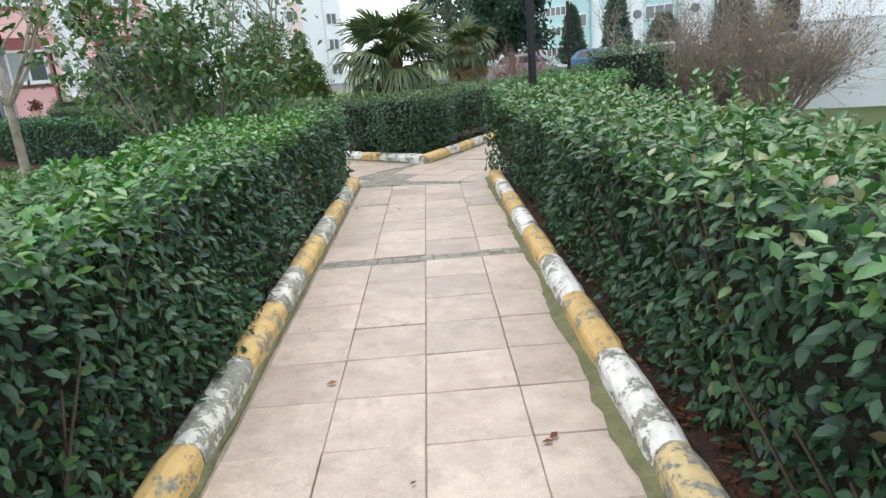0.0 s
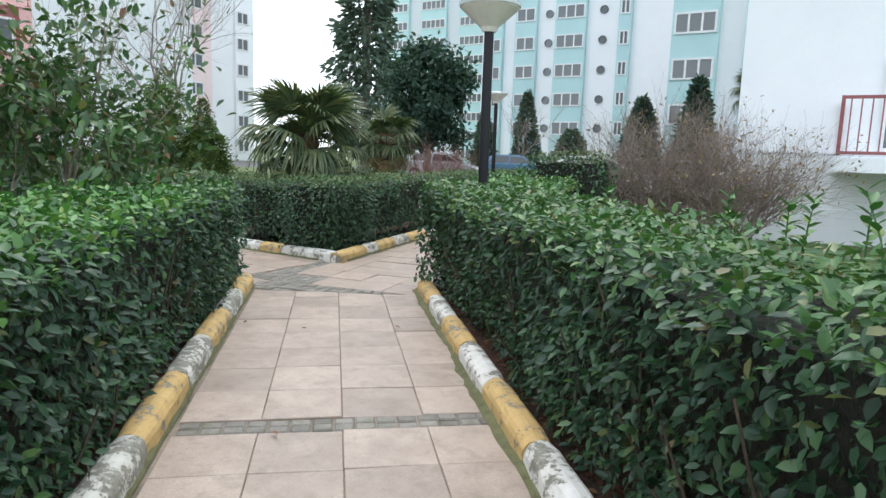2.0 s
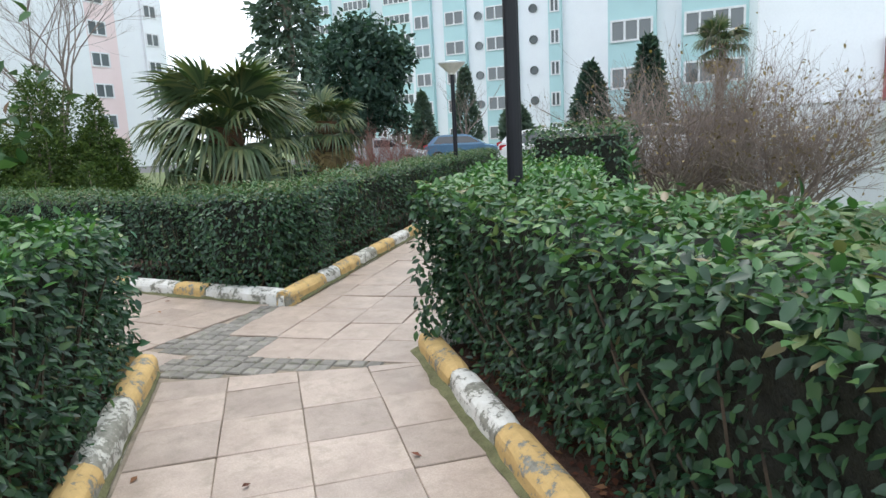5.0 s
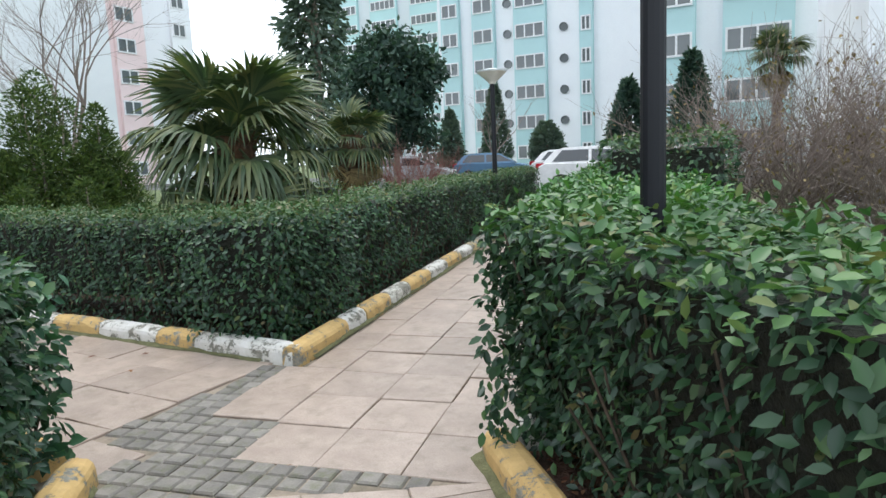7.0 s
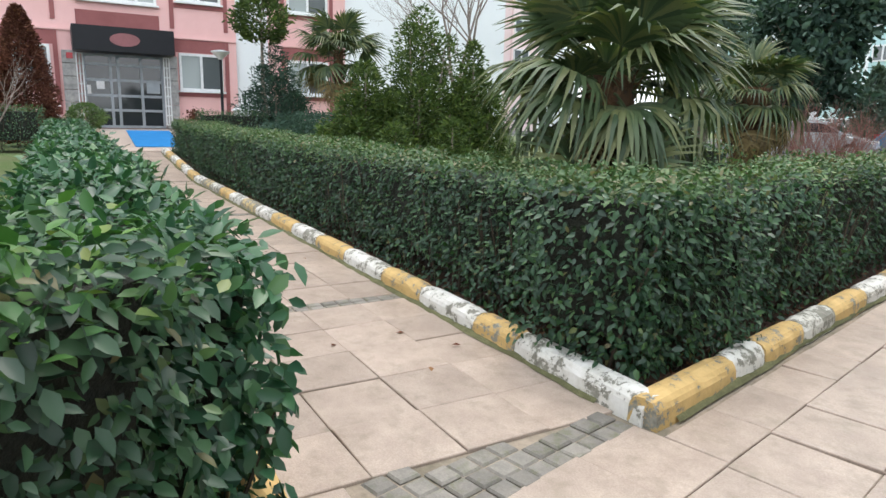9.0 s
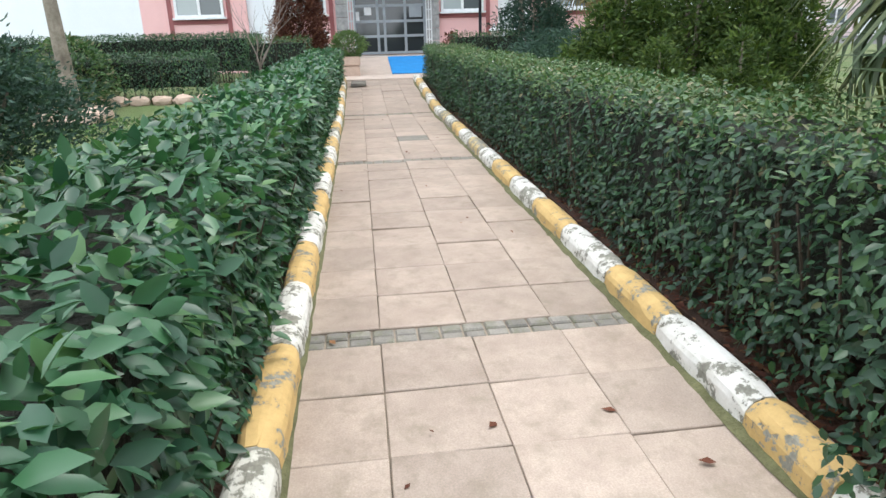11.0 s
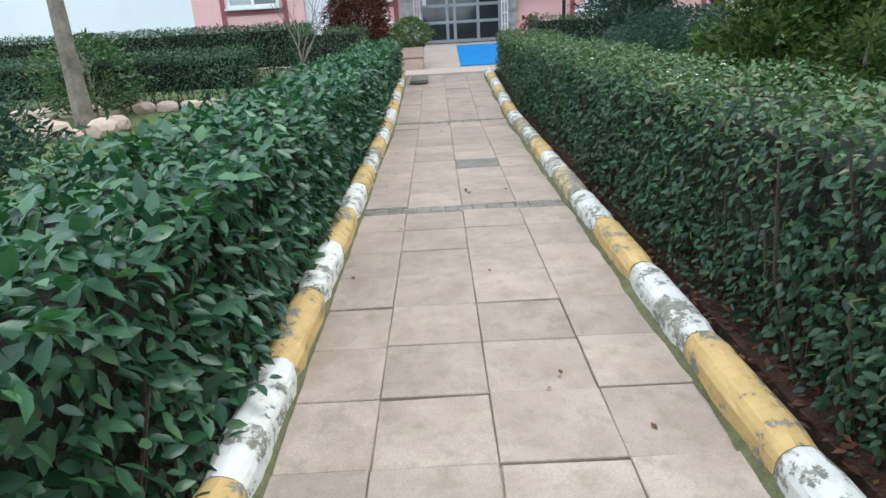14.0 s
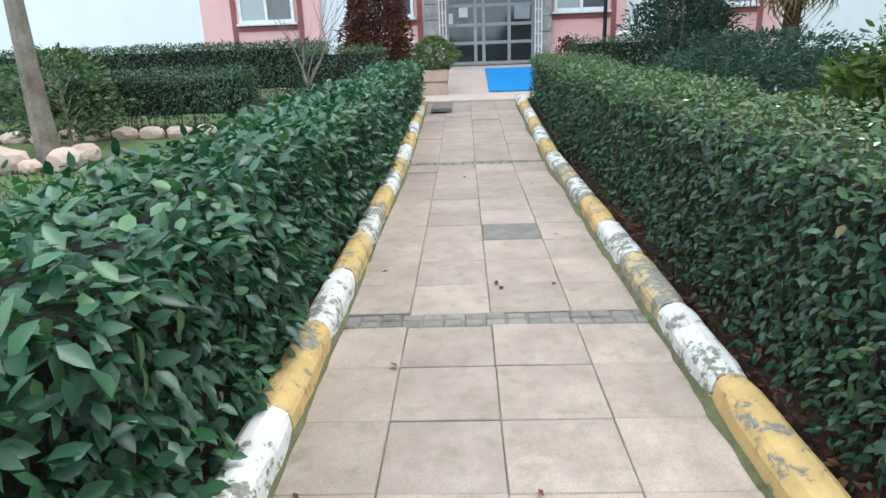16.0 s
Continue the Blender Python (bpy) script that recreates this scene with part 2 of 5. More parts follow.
def mesh_of(name, verts, faces, mat, smooth=False):
    me = bpy.data.meshes.new(name)
    me.from_pydata([tuple(v) for v in verts], [], faces)
    me.materials.append(mat)
    if smooth:
        me.shade_smooth()
    me.update()
    return me


def part(name, bm, mat, parent=None, label="", kind="", smooth=False):
    """Links a bmesh as one mesh object, under a thing if one is given."""
    me = bpy.data.meshes.new(name)
    bm.to_mesh(me)
    bm.free()
    me.materials.append(mat)
    if smooth:
        me.shade_smooth()
    ob = new(name, me)
    if parent:
        ob.parent = parent
    return tagged(ob, label, "", "", kind)


def add_box(bm, x0, x1, y0, y1, z0, z1, bevel=0.0, m=None):
    r = bmesh.ops.create_cube(bm, size=1.0)
    mat = Matrix.Translation(((x0 + x1) / 2, (y0 + y1) / 2, (z0 + z1) / 2)) @ Matrix.Diagonal((abs(x1 - x0), abs(y1 - y0), abs(z1 - z0), 1))
    bmesh.ops.transform(bm, matrix=(m @ mat if m else mat), verts=r["verts"])
    if bevel:
        bmesh.ops.bevel(bm, geom=list({e for v in r["verts"] for e in v.link_edges}), offset=bevel, segments=2, affect="EDGES")


def box(name, x0, x1, y0, y1, z0, z1, mat, parent=None, label="", bevel=0.0, m=None):
    bm = bmesh.new()
    add_box(bm, x0, x1, y0, y1, z0, z1, bevel, m)
    return part(name, bm, mat, parent, label)


def add_tube(bm, pts, radii, sides=8, cap=True):
    rings = []
    for i, p in enumerate(pts):
        p = Vector(p)
        d = (Vector(pts[min(i + 1, len(pts) - 1)]) - Vector(pts[max(i - 1, 0)])).normalized()
        a = d.orthogonal().normalized()
        b = d.cross(a)
        rings.append([bm.verts.new(p + (a * math.cos(k * 2 * math.pi / sides) + b * math.sin(k * 2 * math.pi / sides)) * radii[i]) for k in range(sides)])
    for r0, r1 in zip(rings, rings[1:]):
        # keep neighbouring rings in step
        best = min(range(sides), key=lambda s: sum((r0[k].co - r1[(k + s) % sides].co).length for k in range(0, sides, 2)))
        for k in range(sides):
            bm.faces.new((r0[k], r0[(k + 1) % sides], r1[(k + 1 + best) % sides], r1[(k + best) % sides]))
    if cap and sides > 2:
        bm.faces.new(rings[0][::-1])
        bm.faces.new(rings[-1])


def add_lathe(bm, profile, sides=20, at=(0, 0, 0)):
    rings = [[bm.verts.new((at[0] + r * math.cos(k * 2 * math.pi / sides), at[1] + r * math.sin(k * 2 * math.pi / sides), at[2] + z)) for k in range(sides)] for r, z in profile]
    for r0, r1 in zip(rings, rings[1:]):
        for k in range(sides):
            bm.faces.new((r0[k], r0[(k + 1) % sides], r1[(k + 1) % sides], r1[k]))
    bm.faces.new(rings[0][::-1])
    bm.faces.new(rings[-1])


# ovate leaf with a folded midrib, and a plain diamond for those far off
LEAF_V = np.array([(0, 0, 0), (-0.24, 0.3, 0.06), (-0.2, 0.66, 0.04), (0, 1, -0.08), (0.2, 0.66, 0.04), (0.24, 0.3, 0.06), (0, 0.32, -0.02), (0, 0.68, -0.03)])
LEAF_F = [(0, 6, 1), (1, 6, 7, 2), (2, 7, 3), (0, 5, 6), (5, 4, 7, 6), (4, 3, 7)]
DIAMOND_V = np.array([(0, 0, 0), (-0.26, 0.45, 0.05), (0, 1, -0.05), (0.26, 0.45, 0.05)])
DIAMOND_F = [(0, 2, 1), (0, 3, 2)]
SPRAY_V = np.array([(0, 0, 0), (-0.2, 0.4, 0.04), (-0.1, 0.85, 0.0), (0.0, 1.0, -0.03), (0.12, 0.8, 0.0), (0.2, 0.35, 0.03)])
SPRAY_F = [(0, 2, 1), (0, 3, 2), (0, 4, 3), (0, 5, 4)]


def scatter(name, pos, along, facing, size, mat, parent, rng, shape="leaf", label="", wide=1.0):
    """One mesh of many leaves: each at pos, pointing along, its face turned to facing."""
    tv, tf = {"leaf": (LEAF_V, LEAF_F), "diamond": (DIAMOND_V, DIAMOND_F), "spray": (SPRAY_V, SPRAY_F)}[shape]
    n = len(pos)
    y = along / np.maximum(np.linalg.norm(along, axis=1, keepdims=True), 1e-6)
    x = np.cross(y, facing)
    x /= np.maximum(np.linalg.norm(x, axis=1, keepdims=True), 1e-6)
    z = np.cross(x, y)
    s = size[:, None, None]
    v = pos[:, None, :] + s * (tv[None, :, 0:1] * wide * x[:, None, :] + tv[None, :, 1:2] * y[:, None, :] + tv[None, :, 2:3] * z[:, None, :])
    k = len(tv)
    loops = np.concatenate([np.array(f) for f in tf])
    counts = np.array([len(f) for f in tf])
    all_loops = (loops[None, :] + (np.arange(n) * k)[:, None]).ravel()
    all_counts = np.tile(counts, n)
    me = bpy.data.meshes.new(name)
    me.vertices.add(n * k)
    me.vertices.foreach_set("co", v.astype(np.float32).ravel())
    me.loops.add(len(all_loops))
    me.loops.foreach_set("vertex_index", all_loops.astype(np.int32))
    me.polygons.add(len(all_counts))
    me.polygons.foreach_set("loop_start", np.concatenate([[0], np.cumsum(all_counts)[:-1]]).astype(np.int32))
    me.update(calc_edges=True)
    me.materials.append(mat)
    me.shade_smooth()
    ob = new(name, me)
    ob.parent = parent
    return tagged(ob, label, "", "", "stuff")


def unit(rng, n):
    v = rng.normal(size=(n, 3))
    return v / np.linalg.norm(v, axis=1, keepdims=True)


# ---- plan: three paths that meet ----
U, N = Vector((-0.660, 0.751, 0)), Vector((0.751, 0.660, 0))       # first path: ahead, to its right
B, M = Vector((-0.215, 0.9766, 0)), Vector((0.9766, 0.215, 0))   # branch to the car park


def first(s, n, z=0.0):
    return Vector((-0.035 + U.x * s + N.x * n, -0.152 + U.y * s + N.y * n, z))


def branch(b, m, z=0.0):
    return Vector((-5.618 + B.x * (b - 8.3) + M.x * (m + 3.8), 6.743 + B.y * (b - 8.3) + M.y * (m + 3.8), z))


def up(x):
    """Height of the entrance path: level, then a gentle ramp up to the building."""
    return 0.28 * min(max((-17.2 - x) / 4.1, 0.0), 1.0)


def rise(x, y):
    """Height of the ground: flat by the paths, slightly higher towards the white block and the entrance."""
    k = min(max((N.x * x + N.y * y - 2.5) / 7.0, 0), 1) if x > -5 else 0
    return 0.22 * k * k * (3 - 2 * k) + (up(x) if y < 30 else 0.0)


# ---- ground ----
def ground_sheet():
    xs = sorted(set([-2500, -600, -200, -90, -60, -45] + [x * 1.5 for x in range(-24, 14)] + [25, 40, 80, 200, 600, 2500]))
    ys = sorted(set([-2500, -600, -200, -60, -30] + [y * 1.5 for y in range(-14, 24)] + [40, 55, 80, 120, 200, 600, 2500]))
    verts = [(x, y, -0.03 + rise(x, y) + (0.012 * noise.noise((x * 0.7, y * 0.7, 0)) if abs(x) < 40 and abs(y) < 40 else 0)) for y in ys for x in xs]
    w = len(xs)
    faces = [(j * w + i, j * w + i + 1, (j + 1) * w + i + 1, (j + 1) * w + i) for j in range(len(ys) - 1) for i in range(w - 1)]
    tagged(new("ground", mesh_of("ground", verts, faces, m_lawn, True)), "yellowish winter lawn and bare earth round the paths", "ground", "", "structure")


def flat(name, pts, z, mat, label, category, thick=0.02):
    bm = bmesh.new()
    vs = [bm.verts.new((p[0], p[1], z + (up(p[0]) if p[1] < 10 else 0.0))) for p in pts]
    f = bm.faces.new(vs)
    if f.normal.z < 0:
        f.normal_flip()
    r = bmesh.ops.extrude_face_region(bm, geom=[f])
    bmesh.ops.translate(bm, verts=[v for v in r["geom"] if isinstance(v, bmesh.types.BMVert)], vec=(0, 0, thick))
    bmesh.ops.recalc_face_normals(bm, faces=bm.faces)
    return tagged(part(name, bm, mat), label, category, "", "structure")


ground_sheet()
road = flat("road", [branch(23.2, -60)[:2], branch(23.2, 70)[:2], branch(60, 70)[:2], branch(60, -60)[:2]], 0.0, m_road, "grey asphalt car park beyond the hedges", "road")

# bedding of the three paths, seen in the joints
bed_1 = flat("pavement_1", [first(-5, -0.98)[:2], first(8.75, -0.98)[:2], first(8.2, 0.85)[:2], first(-5, 0.85)[:2]], -0.03, m_joint, "garden path of square pinkish paving slabs with mossy joints", "pavement", 0.022)
bed_2 = flat("pavement_2", [(-6.4, 5.5), (-6.3, 7.3), (-17.2, 7.25), (-17.2, 5.5)], -0.03, m_joint, "path of square pinkish paving slabs leading to the entrance", "pavement", 0.0215)
bed_5 = flat("pavement_5", [(-17.2, 5.5), (-17.2, 7.25), (-21.6, 7.25), (-21.6, 5.5)], -0.03, m_joint, "sloping end of the slab path before the entrance", "pavement", 0.0215)
bed_3 = flat("pavement_3", [branch(7.0, -4.7)[:2], branch(7.0, -2.92)[:2], branch(23.2, -2.92)[:2], branch(23.2, -4.6)[:2]], -0.03, m_joint, "branch path of pinkish paving slabs leading to the car park", "pavement", 0.021)
bed_4 = flat("pavement_4", [(-6.9, 7.3), (-6.9, 5.5), (-6.0, 5.3), (-4.6, 6.2), (-5.8, 7.0)], -0.03, m_joint, "patch of small grey cobbles where the paths meet", "pavement", 0.0205)

SLABS = {}


def slab(lx, ly, h=0.035):
    """One paving slab with worn edges."""
    key = (round(lx, 3), round(ly, 3))
    if key not in SLABS:
        x, y, c = lx / 2, ly / 2, 0.0035
        v = [(sx * (x - i), sy * (y - i), z) for i, z in ((0, -h), (0, -c), (c, 0)) for sx, sy in ((-1, -1), (1, -1), (1, 1), (-1, 1))]
        f = [(k + 4 * r, (k + 1) % 4 + 4 * r, (k + 1) % 4 + 4 + 4 * r, k + 4 + 4 * r) for r in (0, 1) for k in range(4)] + [(8, 9, 10, 11)]
        SLABS[key] = mesh_of("paving_slab", v, f, m_slab)
    return SLABS[key]


def lay(parent, mesh, at, angle, rng, name="paving_slab"):
    ob = new(name, mesh)
    ob.parent = parent
    ob.matrix_basis = Matrix.Translation((at[0], at[1], 0.003 + rng.uniform(-0.004, 0.005))) @ Euler((rng.gauss(0, 0.007), rng.gauss(0, 0.007), angle + rng.gauss(0, 0.005))).to_matrix().to_4x4()
    return ob


def clip(poly, p, d):
    """The part of a polygon that lies left of the line through p along d."""
    out = []
    for a, b in zip(poly, poly[1:] + poly[:1]):
        sa, sb = d[0] * (a[1] - p[1]) - d[1] * (a[0] - p[0]), d[0] * (b[1] - p[1]) - d[1] * (b[0] - p[0])
        if sa >= 0:
            out.append(a)
        if sa * sb < 0:
            k = sa / (sa - sb)
            out.append((a[0] + k * (b[0] - a[0]), a[1] + k * (b[1] - a[1])))
    return out


def cut_slab(parent, poly, rng):
    cx, cy = sum(p[0] for p in poly) / len(poly), sum(p[1] for p in poly) / len(poly)
    k = len(poly)
    rings = []
    for inset, z in ((0.003, -0.035), (0.003, -0.0035), (0.0065, 0)):
        rings += [(p[0] - cx - inset * (p[0] - cx) / max(0.05, math.hypot(p[0] - cx, p[1] - cy)), p[1] - cy - inset * (p[1] - cy) / max(0.05, math.hypot(p[0] - cx, p[1] - cy)), z) for p in poly]
    f = [(i + k * r, (i + 1) % k + k * r, (i + 1) % k + k + k * r, i + k + k * r) for r in (0, 1) for i in range(k)] + [tuple(range(2 * k, 3 * k))]
    lay(parent, mesh_of("paving_slab", rings, f, m_slab), (cx, cy), 0, rng)


COBBLES = {}


def cobble(lx, ly):
    key = (round(lx, 3), round(ly, 3))
    if key not in COBBLES:
        x, y, c = lx / 2, ly / 2, 0.008
        v = [(sx * (x - i), sy * (y - i), z) for i, z in ((0, -0.03), (0, -c), (c, 0)) for sx, sy in ((-1, -1), (1, -1), (1, 1), (-1, 1))]
        f = [(k + 4 * r, (k + 1) % 4 + 4 * r, (k + 1) % 4 + 4 + 4 * r, k + 4 + 4 * r) for r in (0, 1) for k in range(4)] + [(8, 9, 10, 11)]
        COBBLES[key] = mesh_of("cobble", v, f, m_cobble)
    return COBBLES[key]


def kerb_stone(parent, a, b, mat, rng, inner=1):
    """A cast kerb stone from a to b with chamfered, chipped edges; inner: which side faces the path."""
    d = (b - a).normalized()
    side = Vector((d.y, -d.x, 0)).normalized() * inner
    length = (b - a).length - 0.006
    w, h, c = 0.15, 0.132, 0.055
    prof = [(-0.01, -0.06), (0, h - c), (0.009, h - c * 0.6), (0.026, h - c * 0.25), (c, h - 0.004), (w * 0.5, h), (w - c * 0.7, h - 0.003), (w - 0.02, h - c * 0.25), (w - 0.006, h - c * 0.6), (w, h - c), (w, -0.06)]
    rows = 8
    verts, faces = [], []
    seed = rng.uniform(0, 100)
    for i in range(rows):
        k = i / (rows - 1)
        end = 0.008 if i in (0, rows - 1) else 0.0
        for o, z in prof:
            p = a + d * (0.003 + k * length) + side * (0 - o)
            wob = 0.009 * noise.noise((p.x * 9 + seed, p.y * 9, z * 12)) + 0.005 * noise.noise((p.x * 30, p.y * 30 + seed, z * 30))
            o2 = max(end, 0)
            verts.append((p.x - side.x * (o2 if o < w / 2 else -o2) + side.x * wob, p.y - side.y * (o2 if o < w / 2 else -o2) + side.y * wob, p.z + z - (end if z > 0 else 0) + (wob * 0.7 if z > 0 else 0)))
    m = len(prof)
    for i in range(rows - 1):
        for j in range(m - 1):
            q = (i * m + j, i * m + j + 1, (i + 1) * m + j + 1, (i + 1) * m + j)
            faces.append(q if inner < 0 else q[::-1])
    faces += [tuple(range(m)), tuple(range((rows - 1) * m, rows * m))[::-1]]
    me = mesh_of("kerb_stone", verts, faces, mat)
    bm = bmesh.new()
    bm.from_mesh(me)
    bmesh.ops.recalc_face_normals(bm, faces=bm.faces)
    bm.to_mesh(me)
    bm.free()
    ob = new("kerb_stone", me)
    ob.parent = parent
    return ob


def kerb(label, place, bounds, first_white, inner, seed, worn=()):
    top = empty("kerb", label, "kerb", "painted kerbs", "structure")
    rng = random.Random(seed)
    for i, (p, q) in enumerate(zip(bounds, bounds[1:])):
        white = (i % 2 == 0) == first_white
        old = i in worn if worn else rng.random() < (0.45 if white else 0.35)
        mat = (m_white_old if old else m_white) if white else (m_yellow_old if old else m_yellow)
        kerb_stone(top, place(p), place(q), mat, rng, inner)
    return top


def steps(a, b, pitch):
    n = max(1, round(abs(b - a) / pitch))
    return [a + (b - a) * i / n for i in range(n + 1)]


KERB = "low concrete kerb painted in flaking yellow and white"
kerb(KERB, lambda s: first(s, 0.70), steps(-5.435, 3.62, 0.755) + [4.38, 5.18, 5.9, 6.62, 7.35, 8.1], True, -1, 1, (3, 5, 8, 9))
kerb(KERB, lambda s: first(s, -0.905), steps(-5.24, 3.876, 0.76) + [4.6, 5.42, 6.16, 6.9, 7.65, 8.38], True, 1, 2, (2, 4, 8, 10, 12, 14, 16))
kerb(KERB, lambda x: Vector((x, 7.09, up(x))), [-6.54, -7.46, -7.87, -8.55, -9.17, -9.94, -10.66, -11.42, -12.19, -12.87] + steps(-13.62, -21.3, 0.7), True, -1, 3, (9, 12, 13))
kerb(KERB, lambda x: Vector((x, 5.59, up(x))), [-6.5] + steps(-7.18, -11.33, 0.69) + steps(-12.03, -21.3, 0.7), False, 1, 4, (1, 11))
kerb(KERB, lambda b: branch(b, -4.56), [8.85, 9.62, 9.98, 10.55, 11.1] + steps(11.8, 22.4, 0.66), False, 1, 5)
kerb(KERB, lambda b: branch(b, -3.0), steps(7.85, 21.8, 0.7), True, -1, 6)


# ---- hedges ----
def hedge(label, place, a0, a1, c0, c1, height, size, density, mats, seed, faces="abte", shape="leaf", base=0.0, overgrown=0.0, lean=0.0, stems=9, lift=None):
    """A clipped hedge along a0..a1, between c0 and c1 across; place(a, c, z) puts it into the plan.
    faces: a = side at c0, b = side at c1, t = top, e = far end, s = near end."""
    rng = np.random.default_rng(seed)
    rnd = random.Random(seed)
    mid = place((a0 + a1) / 2, (c0 + c1) / 2, 0)
    top = empty("hedge", label, "hedge", "clipped hedges", "", (0, 0, 0))
    # solid inner core, coloured near-black for the shade deep among the twigs
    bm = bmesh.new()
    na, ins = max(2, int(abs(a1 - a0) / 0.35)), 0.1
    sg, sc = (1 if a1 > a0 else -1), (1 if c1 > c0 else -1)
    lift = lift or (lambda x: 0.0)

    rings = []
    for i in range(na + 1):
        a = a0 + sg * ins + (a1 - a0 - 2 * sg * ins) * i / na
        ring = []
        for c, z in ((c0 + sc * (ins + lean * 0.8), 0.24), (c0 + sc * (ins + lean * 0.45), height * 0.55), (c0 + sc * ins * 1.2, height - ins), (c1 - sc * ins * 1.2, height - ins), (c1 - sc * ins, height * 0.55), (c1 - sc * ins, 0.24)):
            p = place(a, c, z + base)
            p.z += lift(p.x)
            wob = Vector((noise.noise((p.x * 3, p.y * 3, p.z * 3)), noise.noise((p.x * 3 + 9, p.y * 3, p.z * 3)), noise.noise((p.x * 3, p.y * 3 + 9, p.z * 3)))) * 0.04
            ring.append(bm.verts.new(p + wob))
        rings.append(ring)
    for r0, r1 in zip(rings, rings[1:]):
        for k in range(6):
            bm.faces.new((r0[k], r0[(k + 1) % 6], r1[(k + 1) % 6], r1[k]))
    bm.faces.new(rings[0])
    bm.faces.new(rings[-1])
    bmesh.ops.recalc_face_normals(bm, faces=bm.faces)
    part("thicket", bm, m_core_shade, top, "solid near-black core standing in for the shade inside the hedge")
    # bare stems at the foot and twigs through the leaves
    bm = bmesh.new()
    for i in range(int(abs(a1 - a0) * stems)):
        a = rnd.uniform(a0, a1)
        near = rnd.random() < 0.7
        c = rnd.uniform(c0 + sc * (0.05 + lean), c0 + sc * (0.2 + lean)) if near else rnd.uniform(c1 - sc * 0.2, c1 - sc * 0.08)
        p = place(a, c, base - 0.03)
        q = place(a + rnd.gauss(0, 0.1), (c0 + sc * rnd.uniform(-0.02, 0.12)) if near else c, base + rnd.uniform(0.4, height * 0.97))
        p.z, q.z = p.z + lift(p.x), q.z + lift(q.x)
        add_tube(bm, [p, p.lerp(q, 0.5) + Vector((rnd.gauss(0, 0.02), rnd.gauss(0, 0.02), 0)), q], [0.009, 0.007, 0.004], 4, False)
    part("brushwood", bm, m_twig, top, "bare brown stems", "stuff")
    # leaves, face by face
    L, W = abs(a1 - a0), abs(c1 - c0)
    ex = [Vector(place(1, 0, 0)) - Vector(place(0, 0, 0)), Vector(place(0, 1, 0)) - Vector(place(0, 0, 0))]
    ea, ec = np.array(ex[0]), np.array(ex[1])
    o = np.array(place(0, 0, 0))
    sets = {"side": [[], [], []], "top": [[], [], []]}
    for f in faces:
        area = {"a": L * height, "b": L * height, "t": L * W, "e": W * height, "s": W * height}[f]
        n = int(area * density * (0.6 if f == "b" else 1))
        depth = rng.uniform(-0.11, 0.035, n) + np.where(rng.random(n) < 0.03, 0.05, 0)
        la = a0 + (a1 - a0) * rng.random(n)
        if f in "ab":
            z = height * (1 - rng.random(n) ** 1.0 * 0.88)
            z -= np.where(z < 0.2, rng.uniform(0, 0.1, n), 0)
            nrm = (-sc if f == "a" else sc) * ec
            bulge = 0.045 * np.sin(la * 2.3 + z * 3) * np.sin(la * 0.9 + 2 * z + seed) + 0.05 * np.clip((0.35 - z) / 0.35, -1, 0)
            c = (c0 if f == "a" else c1)
            # rounded shoulder
            sh = np.clip((z - (height - 0.1)) / 0.1, 0, 1) ** 2 * 0.06 + lean * (1 - z / height)
            pos = o + la[:, None] * ea + c * ec + (depth + bulge - sh)[:, None] * nrm
            pos[:, 2] = z + base
            out = np.tile(nrm, (n, 1))
            key = "side"
        elif f == "t":
            cc = c0 + (c1 - c0) * rng.random(n)
            bump = 0.03 * np.sin(la * 3.1 + cc * 4) * np.sin(la * 1.3 - cc * 2 + seed) + 0.02 * np.sin(la * 7 + cc * 9)
            edge = np.clip(1 - np.minimum(np.abs(cc - c0), np.abs(cc - c1)) / 0.1, 0, 1) ** 2 * 0.05
            pos = o + la[:, None] * ea + cc[:, None] * ec
            pos[:, 2] = height + base + depth + bump - edge + overgrown * np.where(rng.random(n) < 0.1, rng.random(n) * 0.16, 0)
            out = np.tile(np.array((0, 0, 1.0)), (n, 1))
            key = "top"
        else:
            cc = c0 + (c1 - c0) * rng.random(n)
            z = height * (1 - rng.random(n) * 0.88)
            nrm = (sg if f == "e" else -sg) * ea
            pos = o + (a1 if f == "e" else a0) * ea + cc[:, None] * ec + depth[:, None] * nrm
            pos[:, 2] = z + base
            out = np.tile(nrm, (n, 1))
            key = "side"
        pos[:, 2] += np.array([lift(x) for x in pos[:, 0]])
        r1, r2 = unit(rng, n), unit(rng, n)
        if key == "side":
            along = out * 0.55 + r1 * 0.75 + np.array((0, 0, -0.55))
            face = out * 0.8 + np.array((0, 0, 0.65)) + r2 * 0.5
        else:
            along = r1 * np.array((1, 1, 0.5)) + np.array((0, 0, 0.3))
            face = np.array((0, 0, 1.0)) + r2 * 0.55
        for store, v in zip(sets[key], (pos, along, face)):
            store.append(v)
    # most hedges get a brighter top material, with light from above in its colour
    for key, (p, al, fa) in sets.items():
        if p:
            p, al, fa = np.concatenate(p), np.concatenate(al), np.concatenate(fa)
            scatter("foliage", p, al, fa, size * (0.85 if key == "top" and shape == "leaf" and mats[1] == m_leaf_clip_lit else 1.0) * rng.uniform(0.6, 1.35, len(p)), mats[key == "top"], top, rng, shape, "clipped leaves on top, on most hedges coloured lighter for the skylight" if key == "top" else "dark glossy leaves")
    return top


